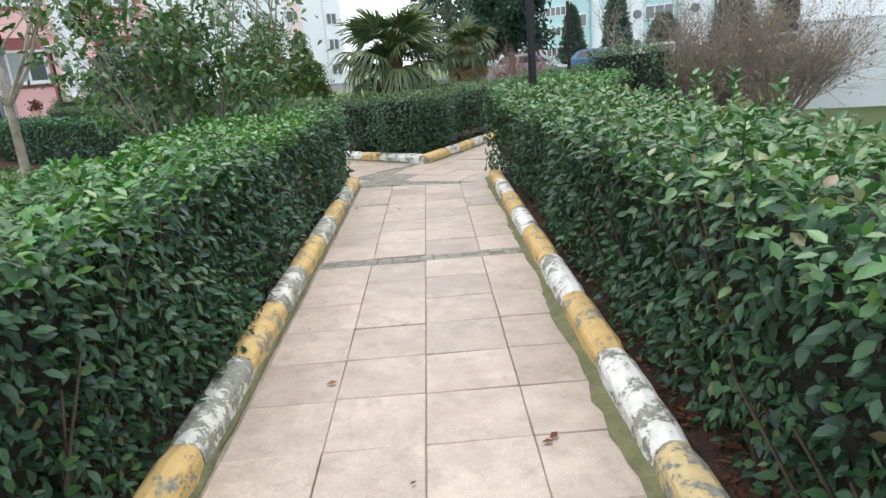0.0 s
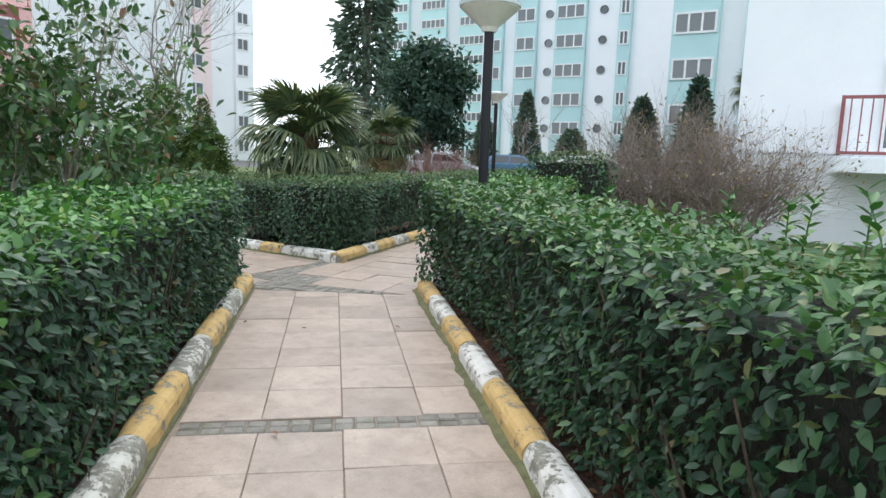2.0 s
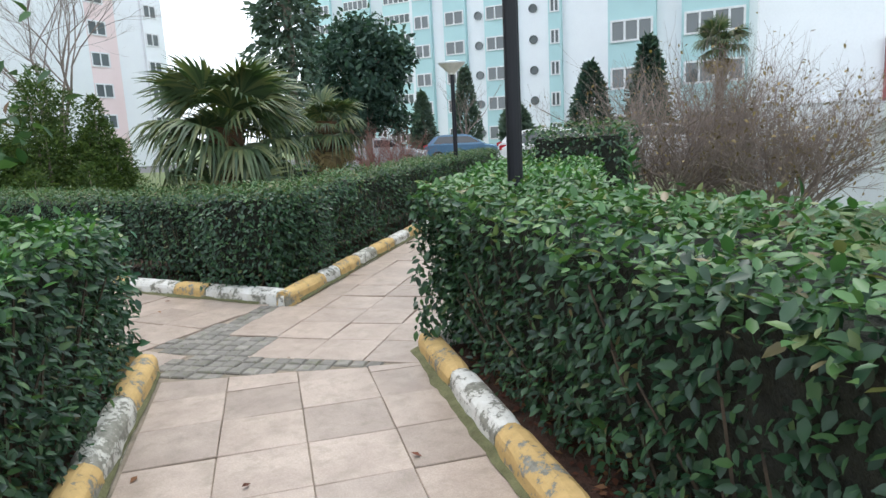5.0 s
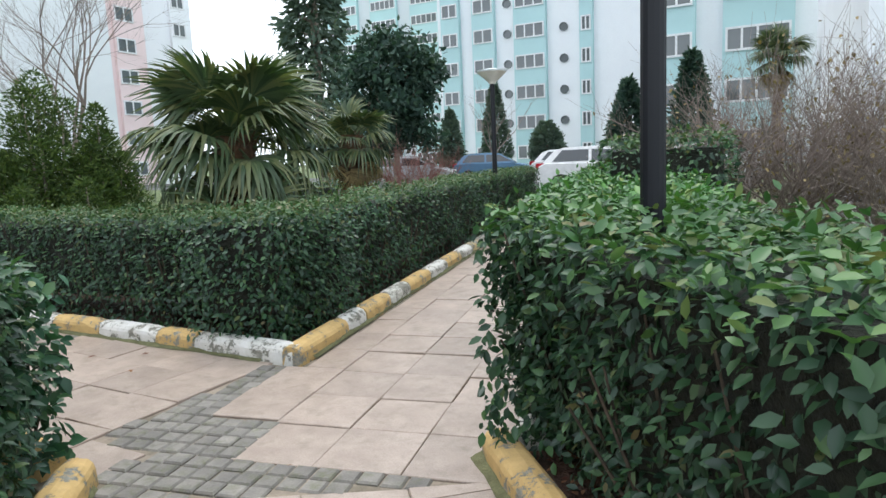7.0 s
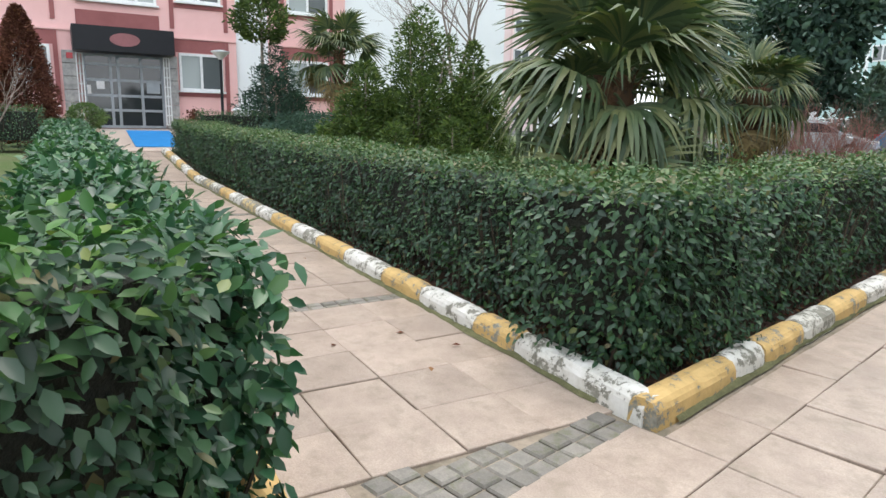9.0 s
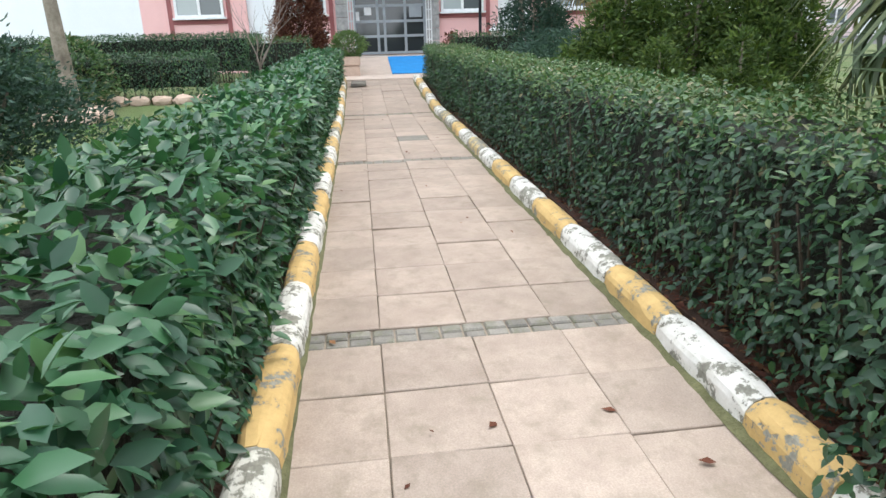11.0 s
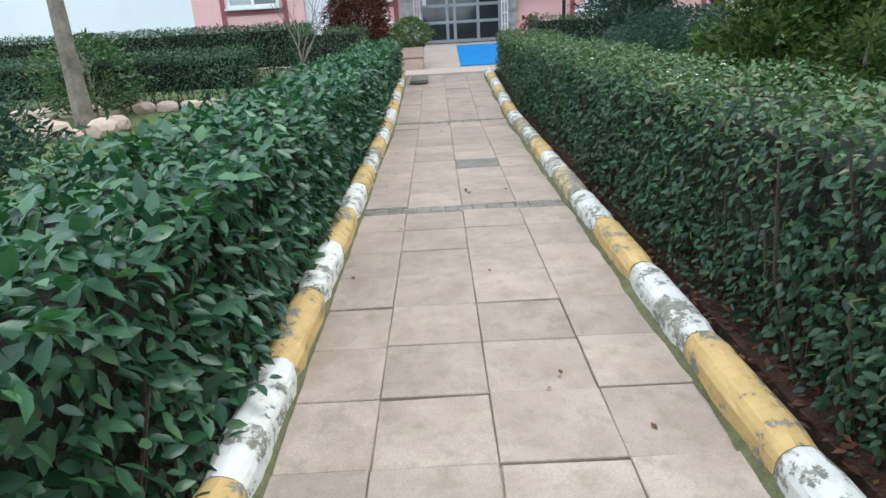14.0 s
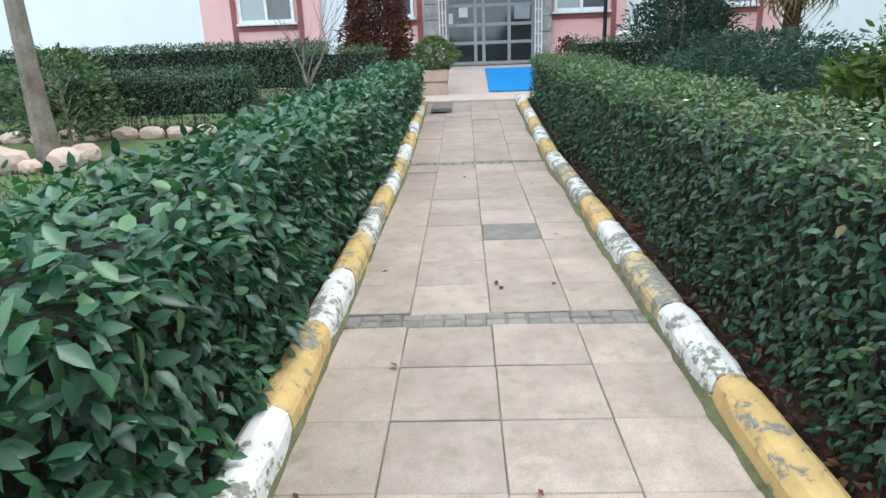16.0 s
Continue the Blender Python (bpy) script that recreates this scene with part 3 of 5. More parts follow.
hedge("dense dark green clipped hedge with fresh top, coloured lighter for the skylight, beside the kerb", lambda a, c, z: first(a, c, z), -4.6, 8.15, -0.97, -1.95, 1.03, 0.05, 1700, (m_leaf, m_leaf_fresh_lit), 11, "ats", lean=0.1)
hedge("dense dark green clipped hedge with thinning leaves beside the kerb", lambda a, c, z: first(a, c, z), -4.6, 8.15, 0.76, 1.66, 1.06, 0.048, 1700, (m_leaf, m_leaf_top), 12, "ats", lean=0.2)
hedge("clipped green hedge along the branch path, overgrown on top", lambda a, c, z: branch(a, c, z), 7.68, 22, -3.1, -1.95, 1.05, 0.052, 1300, (m_leaf, m_leaf_fresh_lit), 13, "atse", lean=0.22)
hedge("long clipped dark hedge round the palm bed", lambda a, c, z: Vector((a, c, z)), -6.78, -21.3, 7.31, 8.2, 0.94, 0.042, 1900, (m_leaf, m_leaf_clip_lit), 14, "ats", lean=0.06, lift=lambda x: 0.25 * up(x))
hedge("clipped dark hedge of the palm bed along the branch path", lambda a, c, z: branch(a, c, z), 9.02, 22.2, -4.74, -5.55, 0.98, 0.045, 1300, (m_leaf, m_leaf_clip_lit), 15, "atse", lean=0.08)
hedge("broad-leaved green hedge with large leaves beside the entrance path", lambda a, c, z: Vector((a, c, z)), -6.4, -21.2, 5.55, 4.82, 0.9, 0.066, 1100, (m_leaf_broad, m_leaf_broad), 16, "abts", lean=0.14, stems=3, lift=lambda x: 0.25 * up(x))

# ---- soil strips under the hedges ----
flat("planting_bed", [(-17.2, 7.33), (-21.4, 7.33), (-21.4, 8.6), (-17.2, 8.6)], -0.03, m_soil, "dark soil with fallen leaves under the hedge", "soil", 0.06)
flat("planting_bed", [(-6.75, 7.33), (-17.2, 7.33), (-17.2, 8.6), (-7.3, 9.0)], -0.03, m_soil, "dark soil with fallen leaves under the hedge", "soil", 0.06)
flat("planting_bed", [first(-5, 0.88)[:2], first(8.0, 0.88)[:2], first(8.0, 2.0)[:2], first(-5, 2.0)[:2]], -0.03, m_soil, "dark soil with reddish fallen leaves under the hedge", "soil", 0.07)
flat("planting_bed", [first(-5, -1.04)[:2], first(8.2, -1.04)[:2], first(7.6, -2.2)[:2], first(-5, -2.2)[:2]], -0.03, m_soil, "dark soil under the hedge", "soil", 0.065)
flat("planting_bed", [(-17.2, 5.42), (-21.3, 5.42), (-21.3, 4.4), (-17.2, 4.4)], -0.03, m_soil, "dark soil under the hedge", "soil", 0.055)
flat("planting_bed", [(-6.7, 5.42), (-17.2, 5.42), (-17.2, 4.4), (-7.4, 4.4)], -0.03, m_soil, "dark soil under the hedge", "soil", 0.055)
flat("planting_bed", [branch(8.95, -4.68)[:2], branch(22.4, -4.68)[:2], branch(22.4, -5.8)[:2], branch(9.4, -5.8)[:2]], -0.03, m_soil, "dark soil under the hedge", "soil", 0.05)
flat("planting_bed", [branch(7.9, -2.85)[:2], branch(22.2, -2.85)[:2], branch(22.2, -1.8)[:2], branch(7.9, -1.8)[:2]], -0.03, m_soil, "dark soil under the hedge", "soil", 0.045)


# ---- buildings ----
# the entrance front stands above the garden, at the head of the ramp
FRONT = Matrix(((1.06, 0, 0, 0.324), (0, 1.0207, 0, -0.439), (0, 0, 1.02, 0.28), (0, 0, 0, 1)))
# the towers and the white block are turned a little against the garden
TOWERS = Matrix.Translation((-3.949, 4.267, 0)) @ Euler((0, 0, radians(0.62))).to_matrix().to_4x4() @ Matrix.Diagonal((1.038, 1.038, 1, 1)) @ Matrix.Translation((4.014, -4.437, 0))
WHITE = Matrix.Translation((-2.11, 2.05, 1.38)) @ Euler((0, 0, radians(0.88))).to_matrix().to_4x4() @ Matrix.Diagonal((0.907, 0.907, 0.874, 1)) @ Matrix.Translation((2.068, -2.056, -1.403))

def frame_grid(us, vs, t, put, d0, d1):
    """A connected frame: bars of width t along all lines of a grid; put(u, v, d) gives the place."""
    bm = bmesh.new()
    lu = sorted(x for u in us for x in (u - t / 2, u + t / 2))
    lv = sorted(x for v in vs for x in (v - t / 2, v + t / 2))
    grid = [[[bm.verts.new(put(u, v, d)) for v in lv] for u in lu] for d in (d0, d1)]
    for i in range(len(lu) - 1):
        for j in range(len(lv) - 1):
            solid = i % 2 == 0 or j % 2 == 0
            if not solid:
                continue
            for g in grid:
                bm.faces.new((g[i][j], g[i + 1][j], g[i + 1][j + 1], g[i][j + 1]))
            for (a, b), (p, q) in (((i, j), (i + 1, j)), ((i, j + 1), (i + 1, j + 1)), ((i, j), (i, j + 1)), ((i + 1, j), (i + 1, j + 1))):
                across = (i, j - 1) if b == q == j else (i, j + 1) if b == q else (i - 1, j) if a == i else (i + 1, j)
                ni, nj = across
                inside = 0 <= ni < len(lu) - 1 and 0 <= nj < len(lv) - 1 and (ni % 2 == 0 or nj % 2 == 0)
                if not inside:
                    bm.faces.new((grid[0][a][b], grid[0][p][q], grid[1][p][q], grid[1][a][b]))
    bmesh.ops.recalc_face_normals(bm, faces=bm.faces)
    return bm


def wall_window(parent, x, y0, y1, z0, z1, mat_pane, panes=2):
    """A framed window in a wall that faces +x."""
    t = 0.075
    us = [y0 + t / 2 + (y1 - y0 - t) * i / panes for i in range(panes + 1)]
    w = part("window", frame_grid(us, (z0 + t / 2, z1 - t / 2), t, lambda u, v, d: (x + d, u, v), 0, 0.05), m_pvc, parent, "white plastic window frame")
    for i in range(panes):
        box("pane", x + 0.005, x + 0.02, us[i] + 0.01, us[i + 1] - 0.01, z0 + 0.03, z1 - 0.03, mat_pane if i % 2 else m_curtain, w)
    box("sill", x, x + 0.12, y0 - 0.06, y1 + 0.06, z0 - 0.05, z0, m_pvc, w)


pink = empty("apartment_building", "pink apartment block with white bands and maroon window strips", "building", "", "", (-26, 7, 0))
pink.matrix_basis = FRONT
FX, ST, G0 = -26.0, 2.62, 0.35
storeys = 9
for y0, y1, mat in ((-9, 0.1, m_wall_white), (0.1, 3.06, m_pink), (3.06, 3.95, m_wall_white), (3.95, 10.5, m_pink), (10.5, 11.55, m_wall_white), (11.55, 14.2, m_pink), (14.2, 21.0, m_wall_white)):
    box("wall", FX - 9, FX - (0.12 if mat is m_wall_white and y1 > 1 else 0.0), y0, y1, -0.1, G0 + ST * storeys + 1, mat, pink, "white rendered wall" if mat is m_wall_white else "pink rendered wall")
for k in range(storeys):
    z = G0 + ST * k
    for y0, y1 in ((1.05, 2.42), (4.25, 5.35), (8.75, 10.05), (12.15, 13.55)):
        wall_window(pink, FX + 0.012, y0, y1, z + 1.2, z + 2.32, m_pane)
        box("lintel_panel", FX, FX + 0.01, y0 - 0.12, y1 + 0.12, z + 2.34, z + 2.72, m_maroon, pink)
        for y in (y0 - 0.2, y1 + 0.08):
            box("maroon_strip", FX, FX + 0.03, y, y + 0.12, z + 0.4, z + 2.72, m_maroon, pink)
        box("maroon_strip", FX, FX + 0.028, y0 - 0.08, y1 + 0.08, z + 1.02, z + 1.14, m_maroon, pink)
    if k:
        wall_window(pink, FX + 0.012, 6.1, 8.2, z + 1.0, z + 2.4, m_curtain, 4)
        box("maroon_strip", FX, FX + 0.025, 6.05, 8.25, z + 0.1, z + 0.72, m_maroon, pink)

# entrance porch: stone piers, sign board, aluminium door
porch = empty("entrance", "glazed grey aluminium entrance under a black sign board", "entrance")
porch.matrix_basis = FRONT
for y0 in (5.62, 8.3):
    for k in range(6):
        z = 0.38 + k * 0.36
        box("stone_block", FX, FX + 0.3, y0 + 0.004, y0 + 0.36, z, z + 0.35, m_stone, porch, "", 0.012)
box("canopy", FX, FX + 1.0, 5.9, 8.5, 2.5, 3.18, m_black, porch, "black sign board over the door", 0.01)
bm = bmesh.new()
add_lathe(bm, [(0.001, 0), (0.3, 0), (0.3, 0.006), (0.001, 0.006)], 16)
bmesh.ops.transform(bm, matrix=Matrix.Translation((FX + 1.003, 7.2, 2.84)) @ Euler((0, radians(90), 0)).to_matrix().to_4x4() @ Matrix.Diagonal((0.6, 1.3, 1, 1)), verts=bm.verts)
part("emblem", bm, surface("faded_red_emblem", (0.3, 0.12, 0.13), (0.22, 0.1, 0.1)), porch, "faded red oval emblem")
door = box("door", FX + 0.02, FX + 0.06, 6.15, 8.25, 0.4, 2.5, m_car_glass, porch, "dark glazed double door")
bm = frame_grid((6.16, 6.84, 7.04, 7.66, 8.24), (0.42, 0.9, 1.32, 1.76, 2.2, 2.47), 0.075, lambda u, v, d: (FX + d, u, v), 0.04, 0.12)
part("door_frame", bm, m_alu, porch, "grey aluminium frame with cross bars")
box("notice", FX + 0.125, FX + 0.13, 6.45, 6.66, 1.5, 1.72, m_pvc, porch, "white paper notice")
box("letter_box", FX + 0.125, FX + 0.16, 7.78, 8.15, 1.42, 1.76, m_alu, porch)

for y0, y1 in ((5.98, 6.13), (8.27, 8.42)):
    part("side_light", frame_grid((y0, (y0 + y1) / 2, y1), [0.5 + 0.28 * i for i in range(8)], 0.03, lambda u, v, d: (FX + d, u, v), 0.31, 0.34), m_pvc, porch, "white lattice beside the door")
box("intercom", FX + 0.125, FX + 0.16, 6.2, 6.3, 1.35, 1.6, m_pvc, porch, "white intercom panel")
box("plate", FX + 0.305, FX + 0.32, 5.74, 5.9, 2.3, 2.46, m_red, porch, "small red plate")
for k in range(storeys):
    for y0, y1 in ((0.1, 3.05), (3.96, 10.49), (11.56, 14.19)):
        box("string_course", FX, FX + 0.045, y0, y1, G0 + ST * k + 2.74, G0 + ST * k + 2.8, m_pink, pink)

stairs = empty("entrance_steps", "pale stone landing and ramp before the door", "steps", "", "structure")
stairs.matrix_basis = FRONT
box("landing", FX, -24.2, 5.3, 9.2, -0.03, 0.36, m_stair, stairs, "", 0.01)
bm = bmesh.new()
vs = [bm.verts.new(p) for p in ((-24.2, 6.2, 0.355), (-24.2, 8.2, 0.355), (-21.9, 8.2, 0.02), (-21.9, 6.2, 0.02), (-24.2, 6.2, -0.03), (-24.2, 8.2, -0.03), (-21.9, 8.2, -0.03), (-21.9, 6.2, -0.03))]
for q in ((3, 2, 1, 0), (4, 5, 6, 7), (0, 1, 5, 4), (1, 2, 6, 5), (2, 3, 7, 6), (3, 0, 4, 7)):
    bm.faces.new([vs[i] for i in q])
bmesh.ops.recalc_face_normals(bm, faces=bm.faces)
part("ramp", bm, m_stair, stairs)
box("lower_step", -21.9, -20.5, 5.3, 8.4, -0.03, 0.03, m_stair, stairs, "", 0.008)
mat_len, mat_rise = 2.3, 0.335
bm = bmesh.new()
add_box(bm, -mat_len / 2, mat_len / 2 - 0.05, 7.0, 8.1, 0, 0.012, 0, Matrix.Translation((-23.02, 0, 0.195)) @ Euler((0, math.atan2(mat_rise, mat_len), 0)).to_matrix().to_4x4())
door_mat = part("door_mat", bm, m_mat)
door_mat.matrix_basis = FRONT
tagged(door_mat, "bright blue carpet runner on the ramp", "carpet")


def block(name, label, x0, x1, y0, y1, storeys, wall_mat, side="y", bays=((0.1, 0.35), (0.6, 0.85)), band=m_teal, st=2.8, base=0.0, holes=()):
    """A far tower: wall, roof and, on the face towards the garden, window bays with coloured spandrels."""
    top = empty(name, label, "building", "distant towers")
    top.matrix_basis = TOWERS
    h = st * storeys
    box("wall", x0, x1, y0, y1, base - 0.1, base + h, wall_mat, top)
    box("roof", x0 - 0.3, x1 + 0.3, y0 - 0.3, y1 + 0.3, base + h, base + h + 0.8, m_far_white, top)
    w = (x1 - x0) if side == "y" else (y1 - y0)
    for f0, f1 in bays:
        p0, p1 = f0 * w, f1 * w
        if side == "y":
            box("bay", x0 + p0, x0 + p1, y0 - 0.5, y0, base, base + h, band, top, "teal rendered bay" if band is m_teal else "")
        else:
            box("bay", x1, x1 + 0.3, y0 + p0, y0 + p1, base, base + h, band, top)
        for k in range(storeys):
            z = base + k * st + 1.0
            n = max(2, round((p1 - p0) / 0.9))
            us = [p0 + 0.2 + (p1 - p0 - 0.4) * i / n for i in range(n + 1)]
            put = (lambda u, v, d: (x0 + u, y0 - 0.5 - d, v)) if side == "y" else (lambda u, v, d: (x1 + 0.3 + d, y0 + u, v))
            fr = part("window", frame_grid(us, (z, z + 1.2), 0.12, put, 0, 0.08), m_pvc, top)
            gl = bmesh.new()
            add_box(gl, x0 + p0 + 0.2, x0 + p1 - 0.2, y0 - 0.53, y0 - 0.5, z, z + 1.2) if side == "y" else add_box(gl, x1 + 0.3, x1 + 0.33, y0 + p0 + 0.2, y0 + p1 - 0.2, z, z + 1.2)
            part("pane", gl, m_pane, fr)
    for px in holes:
        for k in range(storeys):
            bm = bmesh.new()
            add_lathe(bm, [(0.32, 0), (0.4, 0), (0.4, 0.12), (0.32, 0.12), (0.3, 0.03), (0.01, 0.03)], 14)
            bmesh.ops.transform(bm, matrix=Matrix.Translation((x0 + px * w, y0, base + k * st + 1.6)) @ Euler((radians(90), 0, 0)).to_matrix().to_4x4(), verts=bm.verts)
            part("round_window", bm, m_pane, top, "small round window")
    return top


TEAL = "tall pale block with teal window bays beyond the car park"
block("apartment_building", TEAL, -11.2, 8, 44, 60, 12, m_far_white, "y", ((0.005, 0.146), (0.219, 0.398), (0.55, 0.73), (0.83, 0.98)))
block("apartment_building", TEAL, -34, -11.5, 62, 80, 13, m_far_white, "y", ((0.025, 0.11), (0.17, 0.27), (0.355, 0.49), (0.625, 0.676)), holes=(0.32, 0.557))
block("apartment_building", TEAL, -66, -44, 86, 100, 14, m_grey_wall, "y", ((0.05, 0.3), (0.4, 0.6), (0.7, 0.9)))
block("apartment_building", "pink and white tower far behind the palms", -64, -56, 38, 46.2, 14, m_far_pink, "x", ((0.12, 0.38), (0.6, 0.86)), m_far_pink)
block("apartment_building", "pale tower far behind the palms", -66, -58, 47.4, 53.5, 16, m_far_white, "x", ((0.55, 0.85),), m_far_white)

# white block beside the first path
white = empty("apartment_building", "white rendered apartment block with a red-railed balcony", "building")
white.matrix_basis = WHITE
box("wall", -2.85, 14, 14.3, 30, -0.6, 32, m_wall_white, white)
box("plinth", -2.89, 14, 14.26, 14.3, -0.3, 0.62, m_wall_white, white, "white plinth band")
box("drip_edge", -2.88, 14, 14.265, 14.3, 1.62, 1.68, m_far_white, white)


# ---- plants ----
def cone_profile(k):
    return (1 - k) ** 0.75 * min(1, 0.35 + k * 6)


def egg_profile(k):
    return max(0.05, math.sin(math.pi * (0.12 + 0.86 * k)) ** 0.7)


def tree_of_sprays(name, label, category, at, height, radius, z0, mat, count, size, profile, seed, trunk=0.05, group="", droop=0.2, lumps=5, wide=1.0):
    """A conifer or dense shrub: a trunk and a crown of many small sprays with lumps and gaps."""
    rng = np.random.default_rng(seed)
    top = empty(name, label, category, group, "", at)
    bm = bmesh.new()
    add_tube(bm, [(0, 0, -0.05), (0.02, 0.01, height * 0.5), (0, 0, height * 0.9)], [trunk, trunk * 0.75, trunk * 0.2], 7)
    r2 = random.Random(seed)
    for i in range(18):
        k = r2.uniform(0.05, 0.85)
        z = z0 + (height - z0) * k
        a = r2.uniform(0, 6.28)
        r = radius * profile(k) * 0.8
        add_tube(bm, [(0, 0, z - r * 0.2), (math.cos(a) * r, math.sin(a) * r, z + r * 0.25)], [trunk * 0.35, trunk * 0.08], 4, False)
    part("trunk", bm, m_bark, top, "", "stuff")
    k = rng.random(count) ** 1.15
    prof = np.array([profile(x) for x in k])
    ang = rng.uniform(0, 2 * math.pi, count)
    lump = 1 + 0.22 * np.sin(ang * lumps + k * 9 + seed) * np.cos(k * 17 + ang * 2) + 0.1 * np.sin(ang * 9 + k * 40)
    rad = radius * prof * lump * np.sqrt(rng.uniform(0.35, 1.0, count))
    out = np.stack([np.cos(ang), np.sin(ang), np.zeros(count)], 1)
    pos = out * rad[:, None]
    pos[:, 2] = z0 + (height - z0) * k + rng.normal(0, 0.04, count) * height * 0.3
    along = out * 0.8 + unit(rng, count) * 0.6 + np.array((0, 0, 0.6 - droop * 2))
    scatter("crown", pos, along, out + unit(rng, count) * 0.7, size * rng.uniform(0.6, 1.4, count), mat, top, rng, "spray", wide=wide)
    return top


def bushy_conifer(name, label, category, at, height, radius, mat, lobes, count, size, seed, group="", wide=0.8):
    """A conifer of several uneven tips: each lobe is a ragged plume of sprays."""
    rng, rnd = np.random.default_rng(seed), random.Random(seed)
    top = empty(name, label, category, group, "", at)
    bm = bmesh.new()
    P, A, F = [], [], []
    for i in range(lobes):
        a, k = i * 2.4 + rnd.gauss(0, 0.3), math.sqrt(i / lobes)
        c = Vector((math.cos(a), math.sin(a), 0)) * radius * 0.72 * k
        h = height * (1 - 0.55 * k ** 1.3) * rnd.uniform(0.88, 1.06)
        r = radius * rnd.uniform(0.5, 0.7)
        add_tube(bm, [(0, 0, -0.05), (c.x * 0.6, c.y * 0.6, h * 0.35), (c.x, c.y, h * 0.92)], [0.05, 0.035, 0.008], 5, False)
        n = int(count / lobes)
        z = rng.random(n) ** 0.9
        prof = np.clip(np.minimum(1.0, 0.5 + z * 3) * (1 - z) ** 0.42, 0.04, 1)
        ang = rng.uniform(0, 6.283, n)
        rag = 1 + 0.3 * np.sin(ang * 4 + z * 21 + i) + 0.2 * np.sin(ang * 7 - z * 33)
        rad = r * prof * rag * np.sqrt(rng.uniform(0.2, 1, n))
        out = np.stack([np.cos(ang), np.sin(ang), np.zeros(n)], 1)
        p = out * rad[:, None] + np.array((c.x, c.y, 0))
        p[:, 2] = 0.06 + h * z * 0.97 + rad * 0.3
        P.append(p)
        A.append(out * 0.8 + unit(rng, n) * 0.75 + np.array((0, 0, 0.35)))
        F.append(out + unit(rng, n) * 0.8)
    part("branchwork", bm, m_bark, top, "", "stuff")
    P = np.concatenate(P)
    scatter("crown", P, np.concatenate(A), np.concatenate(F), size * rng.uniform(0.5, 1.5, len(P)), mat, top, rng, "spray", wide=wide)
    return top


def clump_tree(name, label, category, at, mid, radii, mat, clumps, each, size, seed, puff=0.3):
    """A broad crown of leaf clumps on limbs, with an uneven outline and gaps."""
    rng = np.random.default_rng(seed)
    top = empty(name, label, category, "", "", at)
    bm = bmesh.new()
    add_tube(bm, [(0, 0, -0.1), (0.05, 0, mid * 0.5), (0, 0.05, mid)], [0.16, 0.12, 0.07], 9, False)
    P = []
    for c in unit(rng, clumps) * (rng.uniform(0.45, 1.0, (clumps, 1))):
        p = np.array((0, 0, mid)) + c * np.array(radii)
        add_tube(bm, [(0, 0, mid * 0.6), tuple(np.array((0, 0, mid * 0.75)) * 0.4 + p * 0.6), tuple(p)], [0.05, 0.03, 0.01], 4, False)
        P.append(p + rng.normal(0, 1, (each, 3)) * np.array((puff, puff, puff * 0.8)) * rng.uniform(0.7, 1.3))
    part("branchwork", bm, m_bark, top, "", "stuff")
    P = np.concatenate(P)
    n = len(P)
    scatter("crown", P, unit(rng, n) + np.array((0, 0, -0.2)), unit(rng, n) + np.array((0, 0, 0.8)), size * rng.uniform(0.5, 1.3, n), mat, top, rng, "leaf")
    return top


def grow(bm, p, d, length, r, depth, rnd, spread, kids, tips=None, up=0.15, sides=4):
    """Branches that fork and taper."""
    n = 3
    pts, radii = [p], [r]
    for i in range(n):
        d = (d + Vector((rnd.gauss(0, 0.14), rnd.gauss(0, 0.14), rnd.gauss(0, 0.1) + up * 0.3))).normalized()
        p = p + d * (length / n)
        pts.append(p)
        radii.append(r * (1 - 0.45 * (i + 1) / n))
    add_tube(bm, pts, radii, sides if depth > 1 else 3, False)
    if tips is not None and depth <= 1:
        tips += pts[1:]
    if depth == 0:
        return
    for i in range(kids):
        k = rnd.uniform(0.35, 1.0) if i else 1.0
        q = pts[min(n, max(1, round(k * n)))]
        nd = (d + Vector((rnd.gauss(0, spread), rnd.gauss(0, spread), rnd.gauss(0.1, spread * 0.7)))).normalized()
        grow(bm, q, nd, length * rnd.uniform(0.55, 0.85), radii[-1] * 0.8, depth - 1, rnd, spread, kids, tips, up, sides)


